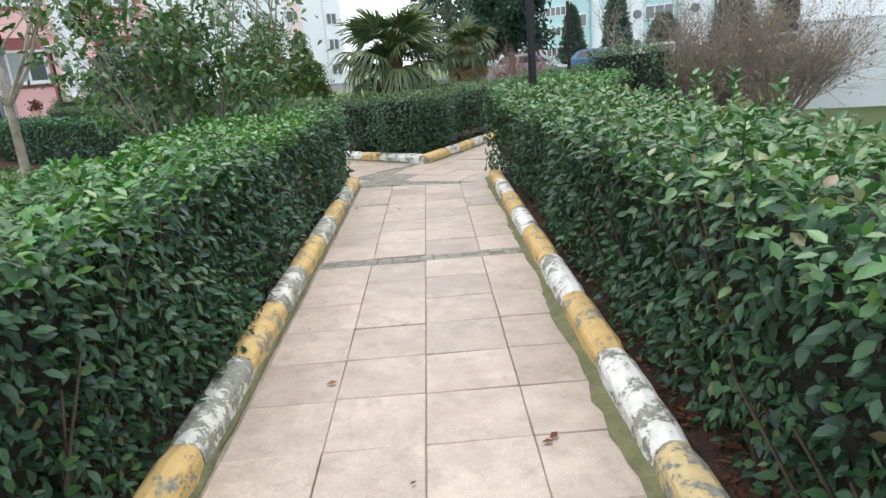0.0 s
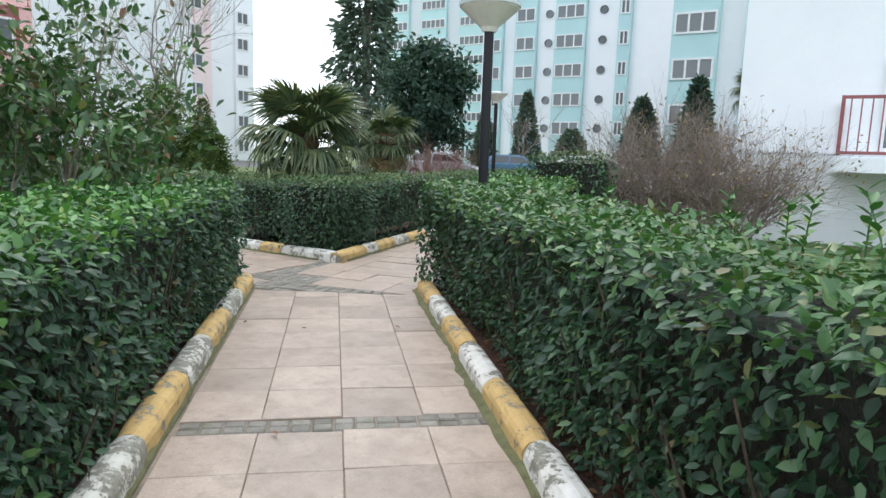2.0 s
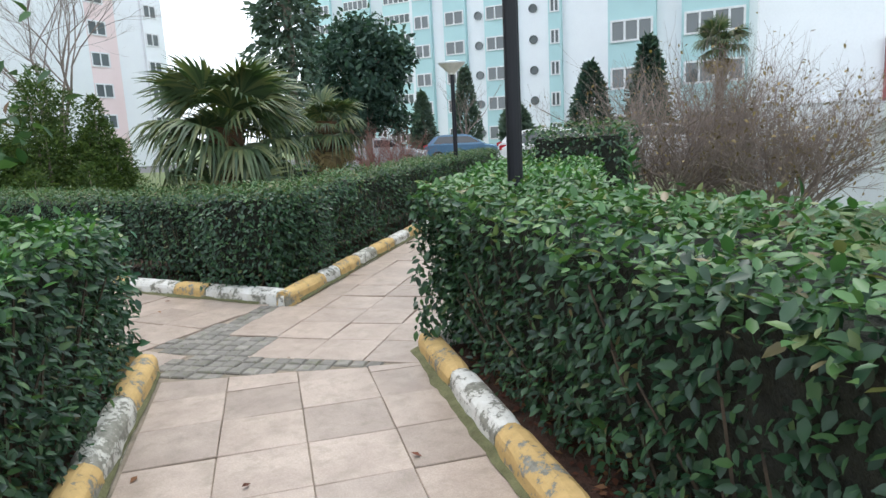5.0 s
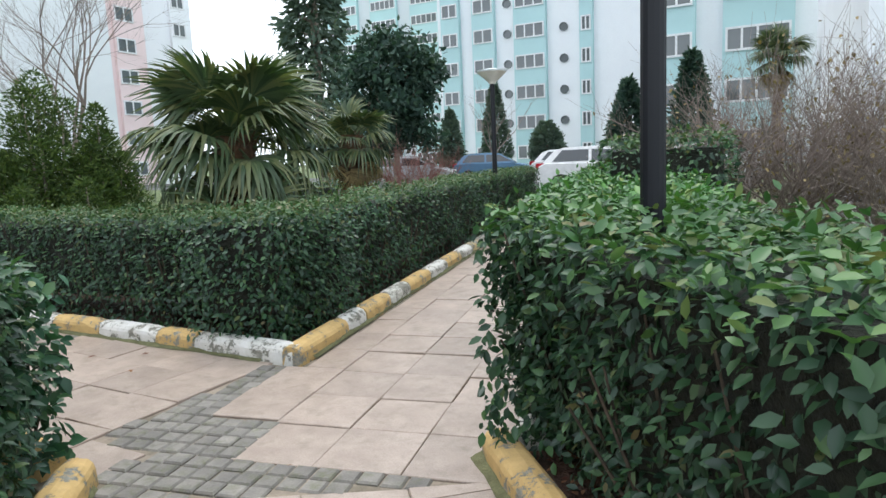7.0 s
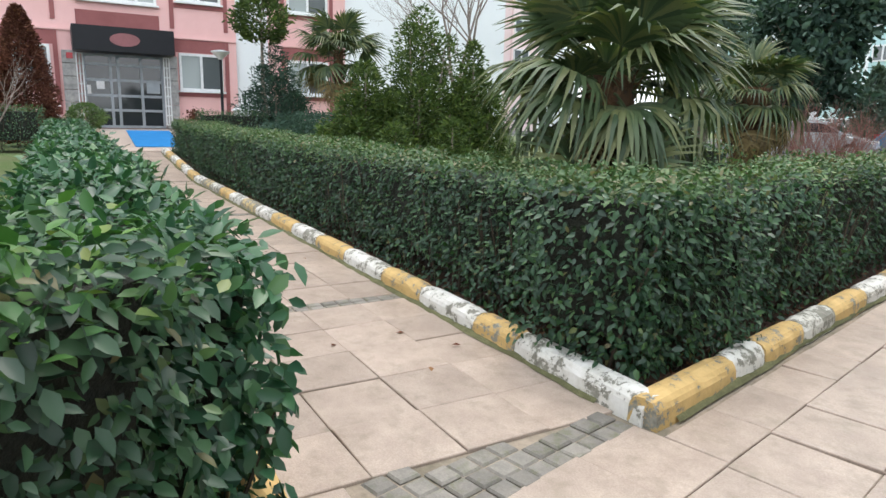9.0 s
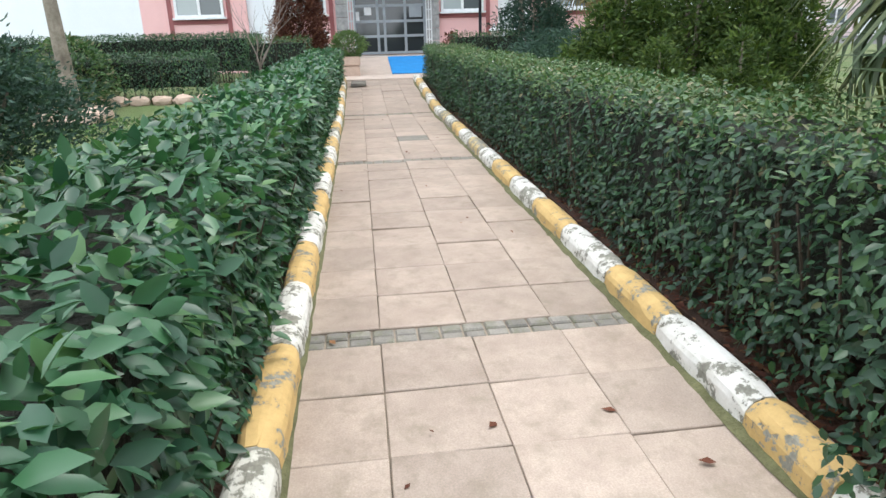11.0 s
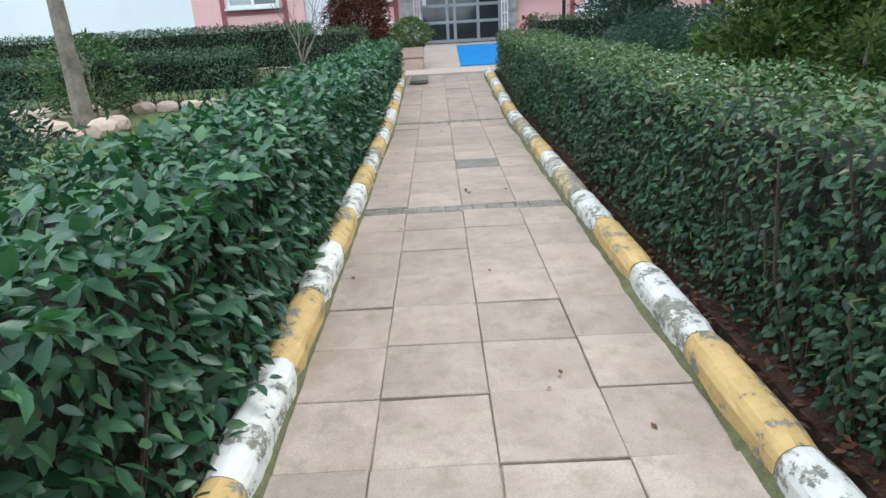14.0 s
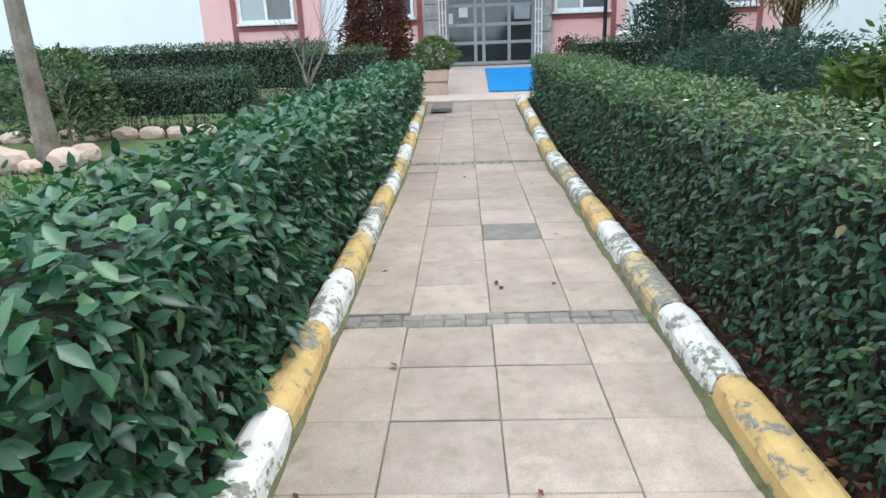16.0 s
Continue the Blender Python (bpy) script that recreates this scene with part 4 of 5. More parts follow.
def bare_plant(name, label, category, at, stems, length, radius, depth, kids, mat, seed, spread=0.5, lean=0.35, leaf=None, leaf_count=0, leaf_size=0.05, trunk_h=0.0):
    rnd = random.Random(seed)
    rng = np.random.default_rng(seed)
    top = empty(name, label, category, "", "", at)
    bm = bmesh.new()
    tips = []
    if trunk_h:
        q = Vector((rnd.gauss(0, 0.05), rnd.gauss(0, 0.05), trunk_h))
        add_tube(bm, [(0, 0, -0.08), (q.x * 0.3 + 0.02, q.y * 0.3, trunk_h * 0.5), q], [radius * 1.5, radius * 1.15, radius], 9, False)
    for i in range(stems):
        a = rnd.uniform(0, 6.28)
        base = Vector((math.cos(a) * 0.08, math.sin(a) * 0.08, -0.05)) if not trunk_h else q.copy()
        d = Vector((math.cos(a) * lean, math.sin(a) * lean, 1)).normalized()
        grow(bm, base, d, length * rnd.uniform(0.8, 1.15), radius * (0.75 if trunk_h else 1), depth, rnd, spread, kids, tips)
    part("branchwork" if not trunk_h else "trunk", bm, mat, top, "", "stuff" if not trunk_h else "")
    if leaf and leaf_count:
        t = np.array([tuple(v) for v in tips])
        pick = t[rng.integers(0, len(t), leaf_count)] + rng.normal(0, leaf_size * 1.2, (leaf_count, 3))
        scatter("crown", pick, unit(rng, leaf_count) + np.array((0, 0, -0.3)), unit(rng, leaf_count) * 0.6 + np.array((0, 0, 0.8)), leaf_size * rng.uniform(0.6, 1.4, leaf_count), leaf, top, rng, "leaf")
    return top


def fan_mesh(rnd, blades, reach, stalk, droop, mat, fold=0.12):
    """A palm fan: a stalk and narrow blades spreading from its end, split and drooping at the tips."""
    bm = bmesh.new()
    add_tube(bm, [(0, 0, 0), (0, stalk * 0.5, 0.03), (0, stalk, 0)], [0.016, 0.012, 0.009], 5, False)
    for i in range(blades):
        a = radians(-105 + 210 * i / (blades - 1)) + rnd.gauss(0, 0.03)
        L = reach * (0.72 + 0.28 * math.cos(a * 0.8)) * rnd.uniform(0.88, 1.08)
        d, s = Vector((math.sin(a), math.cos(a), 0)), Vector((math.cos(a), -math.sin(a), 0))
        w = reach * 0.045
        prev = None
        for j in range(5):
            k = j / 4
            c = Vector((0, stalk, 0)) + d * (L * k) + Vector((0, 0, 0.05 * math.sin(k * 3) - droop * L * k ** 4 * rnd.uniform(0.6, 1.4) - 0.1 * L * (1 - math.cos(a)) * k))
            ww = w * (0.35 + 1.3 * k if k < 0.55 else 1.1 * (1 - k) * 2.1 + 0.04)
            row = [bm.verts.new(c - s * ww + Vector((0, 0, fold * ww * 2))), bm.verts.new(c), bm.verts.new(c + s * ww + Vector((0, 0, fold * ww * 2)))]
            if prev:
                bm.faces.new((prev[0], prev[1], row[1], row[0]))
                bm.faces.new((prev[1], prev[2], row[2], row[1]))
            prev = row
    me = bpy.data.meshes.new("frond")
    bm.to_mesh(me)
    bm.free()
    me.materials.append(mat)
    me.shade_smooth()
    return me


def palm(label, at, trunk_h, trunk_r, reach, stalk, fronds, dry, seed):
    rnd = random.Random(seed)
    top = empty("palm_tree", label, "palm", "", "", at)
    bm = bmesh.new()
    rows = 16
    pts = [(0.03 * math.sin(i * 0.5), 0.02 * math.cos(i * 0.7), -0.05 + (trunk_h + 0.1) * i / rows) for i in range(rows + 1)]
    add_tube(bm, pts, [trunk_r * (1.15 - 0.25 * i / rows) * rnd.uniform(0.88, 1.12) for i in range(rows + 1)], 12)
    for i in range(150):
        a, z = rnd.uniform(0, 6.28), rnd.uniform(0.05, trunk_h)
        r = trunk_r * 0.95
        p = Vector((math.cos(a) * r, math.sin(a) * r, z))
        add_tube(bm, [p, p + Vector((math.cos(a) * 0.07, math.sin(a) * 0.07, rnd.uniform(0.02, 0.14)))], [0.014, 0.004], 3, False)
    part("trunk", bm, m_fibre, top, "brown fibrous trunk with old leaf bases")
    green = [fan_mesh(rnd, 30, reach, stalk, dr, m_palm) for dr in (0.15, 0.35, 0.5, 0.65)]
    brown = [fan_mesh(rnd, 22, reach * 0.85, stalk * 0.9, dr, m_palm_dry) for dr in (0.6, 0.9)]
    # young leaves and matted fibre at the heart of the crown
    bm = bmesh.new()
    for i in range(60):
        a, e = rnd.uniform(0, 6.28), rnd.uniform(0.25, 1.4)
        q = Vector((math.cos(a) * math.cos(e), math.sin(a) * math.cos(e), math.sin(e))) * rnd.uniform(0.16, 0.34)
        add_tube(bm, [(0, 0, trunk_h - 0.12), q * 0.6 + Vector((0, 0, trunk_h - 0.1)), q + Vector((0, 0, trunk_h - 0.1))], [0.022, 0.016, 0.005], 4, False)
    part("crown_fibre", bm, m_fibre, top, "matted brown fibre and leaf stalks")
    for i in range(fronds // 4):
        ob = new("frond", green[i % 2])
        ob.parent = top
        ob.matrix_basis = Matrix.Translation((0, 0, trunk_h - 0.2)) @ Euler((radians(rnd.uniform(25, 80)), rnd.gauss(0, 0.3), rnd.uniform(0, 6.28)), "XYZ").to_matrix().to_4x4() @ Matrix.Scale(rnd.uniform(0.55, 0.75), 4)
    for i in range(fronds + dry):
        old = i >= fronds
        k = i / fronds if not old else 1.0
        pitch = radians(68 - 92 * k ** 0.8 + rnd.gauss(0, 10)) if not old else radians(rnd.uniform(-70, -35))
        me = rnd.choice(brown) if old else green[min(3, int(k * 3.2 + rnd.random()))]
        ob = new("frond", me)
        ob.parent = top
        ob.matrix_basis = Matrix.Translation((0, 0, trunk_h - (0.0 if not old else 0.18) - 0.12 * k)) @ Euler((pitch, rnd.gauss(0, 0.25), i * 2.39996 + rnd.gauss(0, 0.15)), "XYZ").to_matrix().to_4x4()
        if old:
            tagged(ob, "dry yellow-brown hanging frond")
    return top


palm("fan palm with drooping fronds and fibrous trunk in the bed", (-8.9, 9.04, 0), 1.6, 0.22, 0.6, 0.58, 29, 15, 21)
palm("shaggy fan palm with a thick skirt of dry fronds", (-11.21, 14.32, 0), 1.75, 0.26, 0.5, 0.45, 22, 12, 22)
palm("fan palm in front of the pink block", (-21.01, 11.38, 0.26), 2.5, 0.13, 0.65, 0.7, 24, 5, 23)
palm("tall fan palm near the white block", (-4.16, 25.09, 0), 3.8, 0.12, 0.5, 0.45, 20, 8, 24)
palm("low young fan palm at the foot of the larger one", (-8.48, 8.74, 0), 0.5, 0.08, 0.6, 0.45, 7, 0, 25)

for x, y, h, r, s, k in ((-13.67, 8.93, 1.9, 0.7, 31, 9), (-13.84, 9.93, 2.8, 0.85, 32, 11), (-13.43, 10.61, 2.1, 0.6, 33, 8)):
    bushy_conifer("conifer", "yellow-green bushy conifer with several rounded tips", "conifer", (x, y, 0), h * 1.1, r * 1.08, m_needle, k, 26000, 0.062, s, "conifers in the palm bed", 0.85)
for x, y, h, r, s in ((-12.74, 8.96, 1.1, 0.45, 34), (-12.64, 9.79, 1.15, 0.55, 36)):
    bushy_conifer("shrub", "low yellow-green feathery shrub behind the hedge", "shrub", (x, y, 0), h, r, m_needle, 7, 9000, 0.058, s, "low shrubs", 0.85)
tree_of_sprays("conifer", "cloud-pruned conifer with a light green ball on top", "conifer", FRONT @ Vector((-22.4, 10.3, 0)), 4.1, 0.75, 2.9, m_needle, 3000, 0.12, egg_profile, 35, 0.07)
bushy_conifer("conifer", "dark lower conifer beside the entrance", "conifer", FRONT @ Vector((-22.2, 10.6, 0)), 2.8, 1.1, m_needle_mid, 10, 13000, 0.09, 37)
tree_of_sprays("conifer", "dried-out reddish brown conifer before the pink wall", "conifer", FRONT @ Vector((-23.3, 4.75, 0)), 3.3, 0.72, 0.1, m_needle_brown, 26000, 0.075, lambda k: (1 - k) ** 0.55 * min(1.0, 0.62 + k * 1.6) * (1.15 - 0.2 * k) + 0.04, 39, 0.05)
bushy_conifer("juniper", "dark spreading juniper on the lawn", "juniper", (-12.83, 1.91, 0.0), 1.75, 1.35, m_needle_mid, 16, 24000, 0.065, 40)
bushy_conifer("juniper", "dark spreading juniper beside the entrance path", "juniper", (-19.13, 10.15, 0.13), 1.15, 1.8, m_needle_mid, 18, 22000, 0.07, 41)
tree_of_sprays("shrub", "brownish green loose shrub by the tree", "shrub", (-18.96, 0.75, 0.12), 1.25, 0.8, 0.1, m_leaf_clip_lit, 2500, 0.08, egg_profile, 42, 0.03)
# cedar and farthest cypresses wear the haze-paled needle colour
tree_of_sprays("cedar", "tall dark cedar with drooping tiers of branches", "cedar", (-26.56, 32.63, 0), 18, 2.7, 1.5, m_needle_hazed, 8000, 0.45, lambda k: cone_profile(k) * (0.55 + 0.45 * abs(math.sin(k * 26))), 43, 0.3, "", 0.5, 5)
clump_tree("evergreen_tree", "large dark round-crowned evergreen tree", "tree", (-17.03, 25.06, 0), 3.7, (1.75, 1.75, 2.9), m_needle_mid, 58, 190, 0.26, 44)
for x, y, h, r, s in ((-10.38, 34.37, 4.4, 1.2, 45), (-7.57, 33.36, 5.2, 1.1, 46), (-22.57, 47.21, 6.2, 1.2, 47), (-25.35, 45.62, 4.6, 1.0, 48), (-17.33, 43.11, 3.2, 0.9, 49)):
    tree_of_sprays("cypress", "dark pointed cypress before the teal block", "cypress", (x, y, 0), h, r, 0.5, m_needle_hazed if y > 40 else m_needle_mid, 3500, 0.3, cone_profile if h > 3.5 else egg_profile, s, 0.1, "cypresses by the car park")
bare_plant("tree", "loose broad-leaved evergreen tree with reddish shoots behind the hedge", "tree", (-6.53, 3.59, 0), 7, 1.15, 0.024, 3, 4, m_bark, 51, 0.22, 0.12, m_tree_leaf, 4800, 0.08)
bare_plant("tree", "slender leaning tree with a bare grey trunk", "tree", (-9.63, 2.91, 0), 4, 1.0, 0.05, 3, 3, m_bark, 52, 0.4, 0.7, m_tree_leaf, 160, 0.07, 1.3)
bare_plant("tree", "grey-barked tree on the lawn with boulders at its foot", "tree", (-17.82, 1.14, 0.04), 3, 1.6, 0.1, 3, 3, m_bark, 53, 0.4, 0.6, m_tree_leaf, 60, 0.08, 2.2)
bare_plant("sapling", "bare sapling with upright reddish twigs", "sapling", (-19.55, 4.01, 0.16), 5, 0.75, 0.022, 2, 3, m_grey_twig, 54, 0.3, 0.45, None, 0, 0, 0.55)
bare_plant("shrub", "large bare twiggy shrub with a few dead leaves", "shrub", (-4.0, 11.31, 0.08), 34, 0.95, 0.024, 3, 5, m_grey_twig, 55, 0.5, 0.85, m_palm_dry, 1300, 0.045)
bare_plant("shrub", "bare twiggy shrub with pale dead leaves by the white block", "shrub", (-2.75, 11.2, 0.1), 28, 0.85, 0.022, 3, 5, m_grey_twig, 60, 0.5, 0.7, m_palm_dry, 1500, 0.05)
bare_plant("shrub", "reddish bare shrub near the car park", "shrub", (-12.61, 19.19, 0), 34, 0.8, 0.02, 3, 4, m_red_twig, 56, 0.45, 0.8)
bare_plant("tree", "tall bare winter tree behind the conifers", "tree", (-19.92, 14.23, 0), 5, 2.1, 0.06, 4, 4, m_grey_twig, 57, 0.4, 0.5, None, 0, 0, 1.8)
bare_plant("tree", "bare winter tree beside the far car park", "tree", (-20.43, 42.04, 0), 5, 2.0, 0.06, 3, 3, m_grey_twig, 58, 0.4, 0.5, None, 0, 0, 1.2)
bare_plant("tree", "bare reddish tree before the teal block", "tree", (-5.48, 31.82, 0), 5, 1.2, 0.05, 3, 3, m_red_twig, 59, 0.45, 0.6, None, 0, 0, 0.9)

hedge("low clipped hedge on a stone edging across the lawn", lambda a, c, z: Vector((c, a, z)), -9, 3.05, -19.45, -20.3, 0.82, 0.05, 1500, (m_leaf, m_leaf), 61, "ate", "diamond", lift=up)
hedge("clipped hedge before the pink block", lambda a, c, z: Vector((c, a, z)), -9.5, 3.54, -22.78, -23.63, 1.08, 0.055, 1100, (m_leaf, m_leaf), 62, "ate", "diamond", 0.28)
hedge("clipped hedge beside the entrance landing", lambda a, c, z: Vector((c, a, z)), 3.34, 4.77, -21.83, -22.78, 0.95, 0.05, 600, (m_leaf, m_leaf_clip_lit), 63, "atse", "diamond", 0.28)
hedge("clipped hedge beside the entrance", lambda a, c, z: Vector((c, a, z)), 8.24, 9.97, -22.47, -23.42, 0.95, 0.05, 600, (m_leaf, m_leaf_clip_lit), 64, "atse", "diamond", 0.28)
hedge("dark clipped hedge by the white block", lambda a, c, z: Vector((a, c, z)), -5.18, -4.13, 9.55, 10.45, 1.4, 0.055, 600, (m_leaf, m_leaf_clip_lit), 65, "atse", "diamond")
hedge("small square hedge behind the palms", lambda a, c, z: branch(a, c, z), 13.5, 15.5, -7.2, -8.4, 1.0, 0.05, 500, (m_leaf, m_leaf_clip_lit), 66, "atse", "diamond")

# short grass on the lawn beside the entrance path
lawn_rng = np.random.default_rng(29)
grass = empty("grass", "short uneven winter grass on the lawn", "grass", "", "stuff")
n = 26000
spot = np.stack([lawn_rng.uniform(-18.3, -8.5, n), lawn_rng.uniform(-3.0, 4.6, n), np.zeros(n)], 1)
keep = np.sin(spot[:, 0] * 1.7 + 2 * np.sin(spot[:, 1] * 0.9)) * np.sin(spot[:, 1] * 2.1) + lawn_rng.normal(0, 0.6, n) > -0.5
spot = spot[keep]
n = len(spot)
scatter("blades", spot, unit(lawn_rng, n) * 0.6 + np.array((0, 0, 1.0)), unit(lawn_rng, n), 0.05 * lawn_rng.uniform(0.5, 1.4, n), m_leaf_top, grass, lawn_rng, "diamond")

# upright fresh shoots that rise above the clipped tops
srng, srnd = np.random.default_rng(17), random.Random(17)
for place, spots, tall in ((first, [(3.95, 1.62), (4.15, 1.7), (3.7, 1.66), (4.4, 1.6), (2.9, 1.5), (3.2, 1.3), (2.4, 1.1), (5.2, 1.4), (1.9, 1.4), (6.3, 1.2)], 0.2), (first, [(3.0, -1.3), (4.6, -1.5), (5.9, -1.2), (2.1, -1.6)], 0.1), (branch, [(8.6, -2.6), (9.3, -2.3), (10.2, -2.7), (11.5, -2.4)], 0.14)):
    for a, c in spots:
        h = tall * srnd.uniform(0.6, 1.3)
        p = place(a, c, 1.04)
        shoot = empty("shoot", "fresh upright leafy shoot above the hedge top", "shoot", "hedge shoots", "", p)
        bm = bmesh.new()
        q = Vector((srnd.gauss(0, 0.03), srnd.gauss(0, 0.03), h))
        add_tube(bm, [(0, 0, -0.12), q * 0.5, q], [0.005, 0.004, 0.002], 4, False)
        part("stem", bm, m_leaf_fresh_lit, shoot)
        n = 14
        k = np.linspace(0.1, 1.0, n)
        turn = np.arange(n) * 2.4
        pos = np.array(tuple(q))[None, :] * k[:, None]
        al = np.stack([np.cos(turn), np.sin(turn), 0.3 + 0.6 * k], 1)
        scatter("foliage", pos, al, np.tile(np.array((0, 0, 1.0)), (n, 1)) + unit(srng, n) * 0.3, 0.062 * srng.uniform(0.8, 1.2, n), m_leaf_fresh_lit, shoot, srng, "leaf")

# stone edging and boulders on the lawn
edging = empty("stone_edging", "low rubble edging under the lawn hedge", "edging", "", "structure")
erng = random.Random(7)


def boulder(at, size, mat, parent=None, name="boulder", seed=0):
    bm = bmesh.new()
    bmesh.ops.create_icosphere(bm, subdivisions=2, radius=1)
    for v in bm.verts:
        k = 1 + 0.28 * noise.noise(v.co * 1.6 + Vector((seed, 0, 0)))
        v.co = Vector((v.co.x * size[0] * k + at[0], v.co.y * size[1] * k + at[1], v.co.z * size[2] * k + at[2]))
    return part(name, bm, mat, parent)


for i in range(30):
    boulder((-19.27 + erng.gauss(0, 0.02), 2.95 - i * 0.4, 0.18), (0.09, 0.2, 0.11), m_terracotta, edging, "edging_stone", i)
for i, (x, y, s) in enumerate(((-17.5, 0.78, 0.24), (-17.55, 1.51, 0.2), (-17.94, 1.53, 0.17), (-17.42, 1.14, 0.12))):
    tagged(boulder((x, y, s * 0.45 + up(x)), (s, s * 1.2, s * 0.8), m_terracotta, None, "boulder", i * 3.1), "pale pinkish boulder at the foot of the tree", "boulder", "boulders round the tree")


# ---- lamps ----
def street_lamp(at, height, label):
    top = empty("street_lamp", label, "street lamp", "garden lamps", "", at)
    bm = bmesh.new()
    add_lathe(bm, [(0.075, -0.05), (0.075, 0.5), (0.06, 0.56), (0.045, 0.6), (0.042, height)], 14)
    part("pole", bm, m_black, top, "black tubular pole", smooth=False)
    bm = bmesh.new()
    add_lathe(bm, [(0.06, height - 0.02), (0.08, height + 0.02), (0.26, height + 0.18), (0.255, height + 0.19), (0.05, height + 0.19)], 20)
    part("shade", bm, m_lamp_glass, top, "off-white bowl shade", smooth=False)
    bm = bmesh.new()
    add_lathe(bm, [(0.27, height + 0.19), (0.275, height + 0.215), (0.1, height + 0.25), (0.02, height + 0.26)], 20)
    part("cap", bm, m_grey_wall, top, "grey metal cap")


street_lamp((-4.115, 6.32, 0), 2.45, "black garden lamp with a bowl shade, standing in the hedge")
street_lamp((-8.56, 15.06, 0), 2.62, "black garden lamp with a bowl shade by the car park")
street_lamp(FRONT @ Vector((-24.4, 9.65, 0)), 2.5, "black garden lamp beside the entrance")


def garden_light(at):
    top = empty("garden_light", "small white pagoda-shaped garden light", "garden light", "garden lights", "", at)
    bm = bmesh.new()
    add_lathe(bm, [(0.13, 0), (0.13, 0.05), (0.06, 0.08), (0.06, 0.16)], 8)
    part("base", bm, m_pvc, top)
    bm = bmesh.new()
    add_lathe(bm, [(0.075, 0.16), (0.09, 0.3)], 8)
    part("lantern", bm, m_lamp_glass, top)
    bm = bmesh.new()
    add_lathe(bm, [(0.17, 0.3), (0.06, 0.4), (0.025, 0.43), (0.03, 0.47), (0.01, 0.5)], 8)
    part("roof", bm, m_pvc, top)


for y in (5.35, 9.97):
    p = empty("pedestal", "low pale stone pedestal by the entrance", "pedestal", "pedestals")
    p.matrix_basis = FRONT
    box("block", -24.25, -23.8, y - 0.22, y + 0.22, -0.05, 0.68, m_stair, p, "", 0.015)
    garden_light(FRONT @ Vector((-24.02, y, 0.68)))

# planter with a clipped bush
planter = empty("planter", "square pale stone planter in two tiers beside the ramp", "planter")
planter.matrix_basis = FRONT
box("lower_tier", -22.3, -21.7, 5.58, 6.22, 0.0, 0.26, m_terracotta, planter, "", 0.02)
box("upper_tier", -22.32, -21.68, 5.56, 6.24, 0.27, 0.48, m_terracotta, planter, "", 0.02)
tree_of_sprays("bush", "round clipped light green bush in the stone planter", "bush", FRONT @ Vector((-22.0, 5.98, 0.45)), 0.62, 0.44, 0.02, m_box, 3000, 0.06, egg_profile, 71, 0.03)

# flower pot by the door
pot = empty("flower_pot", "terracotta flower pot with a small reddish plant", "flower pot", "", "", FRONT @ Vector((-24.6, 8.85, 0.36)))
bm = bmesh.new()
add_lathe(bm, [(0.1, 0), (0.15, 0.22), (0.165, 0.22), (0.165, 0.26), (0.13, 0.26)], 14)
part("pot", bm, m_terracotta, pot)
frng = np.random.default_rng(3)
fp = frng.normal(0, 0.1, (260, 3)) + np.array((0, 0, 0.4))
scatter("plant", fp, unit(frng, 260) + np.array((0, 0, 0.6)), unit(frng, 260), 0.09 * frng.uniform(0.6, 1.3, 260), m_needle_brown, pot, frng, "leaf")

# balcony of the white block
balcony = empty("balcony", "white balcony with a red metal railing and windows behind", "balcony")
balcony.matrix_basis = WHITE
box("slab", -1.26, 5.0, 12.9, 14.3, 1.3, 1.55, m_wall_white, balcony, "", 0.01)
bm = frame_grid((-1.2, 0.4, 2.0, 3.6, 4.95), (1.62, 2.5), 0.05, lambda u, v, d: (u, 12.95 + d, v), 0, 0.05)
rail = part("railing", bm, m_maroon, balcony, "red painted metal railing")
for i in range(44):
    x = -1.1 + i * 0.14
    box("baluster", x, x + 0.02, 12.965, 12.985, 1.6, 2.5, m_maroon, rail)
bm = frame_grid((12.95, 14.25), (1.62, 2.5), 0.05, lambda u, v, d: (-1.22 + d, u, v), 0, 0.05)
part("railing", bm, m_maroon, balcony, "red painted metal railing")
for x0, x1, z0, z1 in ((-0.6, 0.9, 1.7, 3.2), (1.6, 3.4, 1.7, 3.2), (-0.9, 0.6, 4.6, 5.9)):
    us = [x0 + (x1 - x0) * i / 2 for i in range(3)]
    w = part("window", frame_grid(us, (z0, z1), 0.08, lambda u, v, d: (u, 14.3 - d, v), 0, 0.06), m_pvc, white, "white window frame")
    box("pane", x0, x1, 14.27, 14.296, z0, z1, m_pane, w)


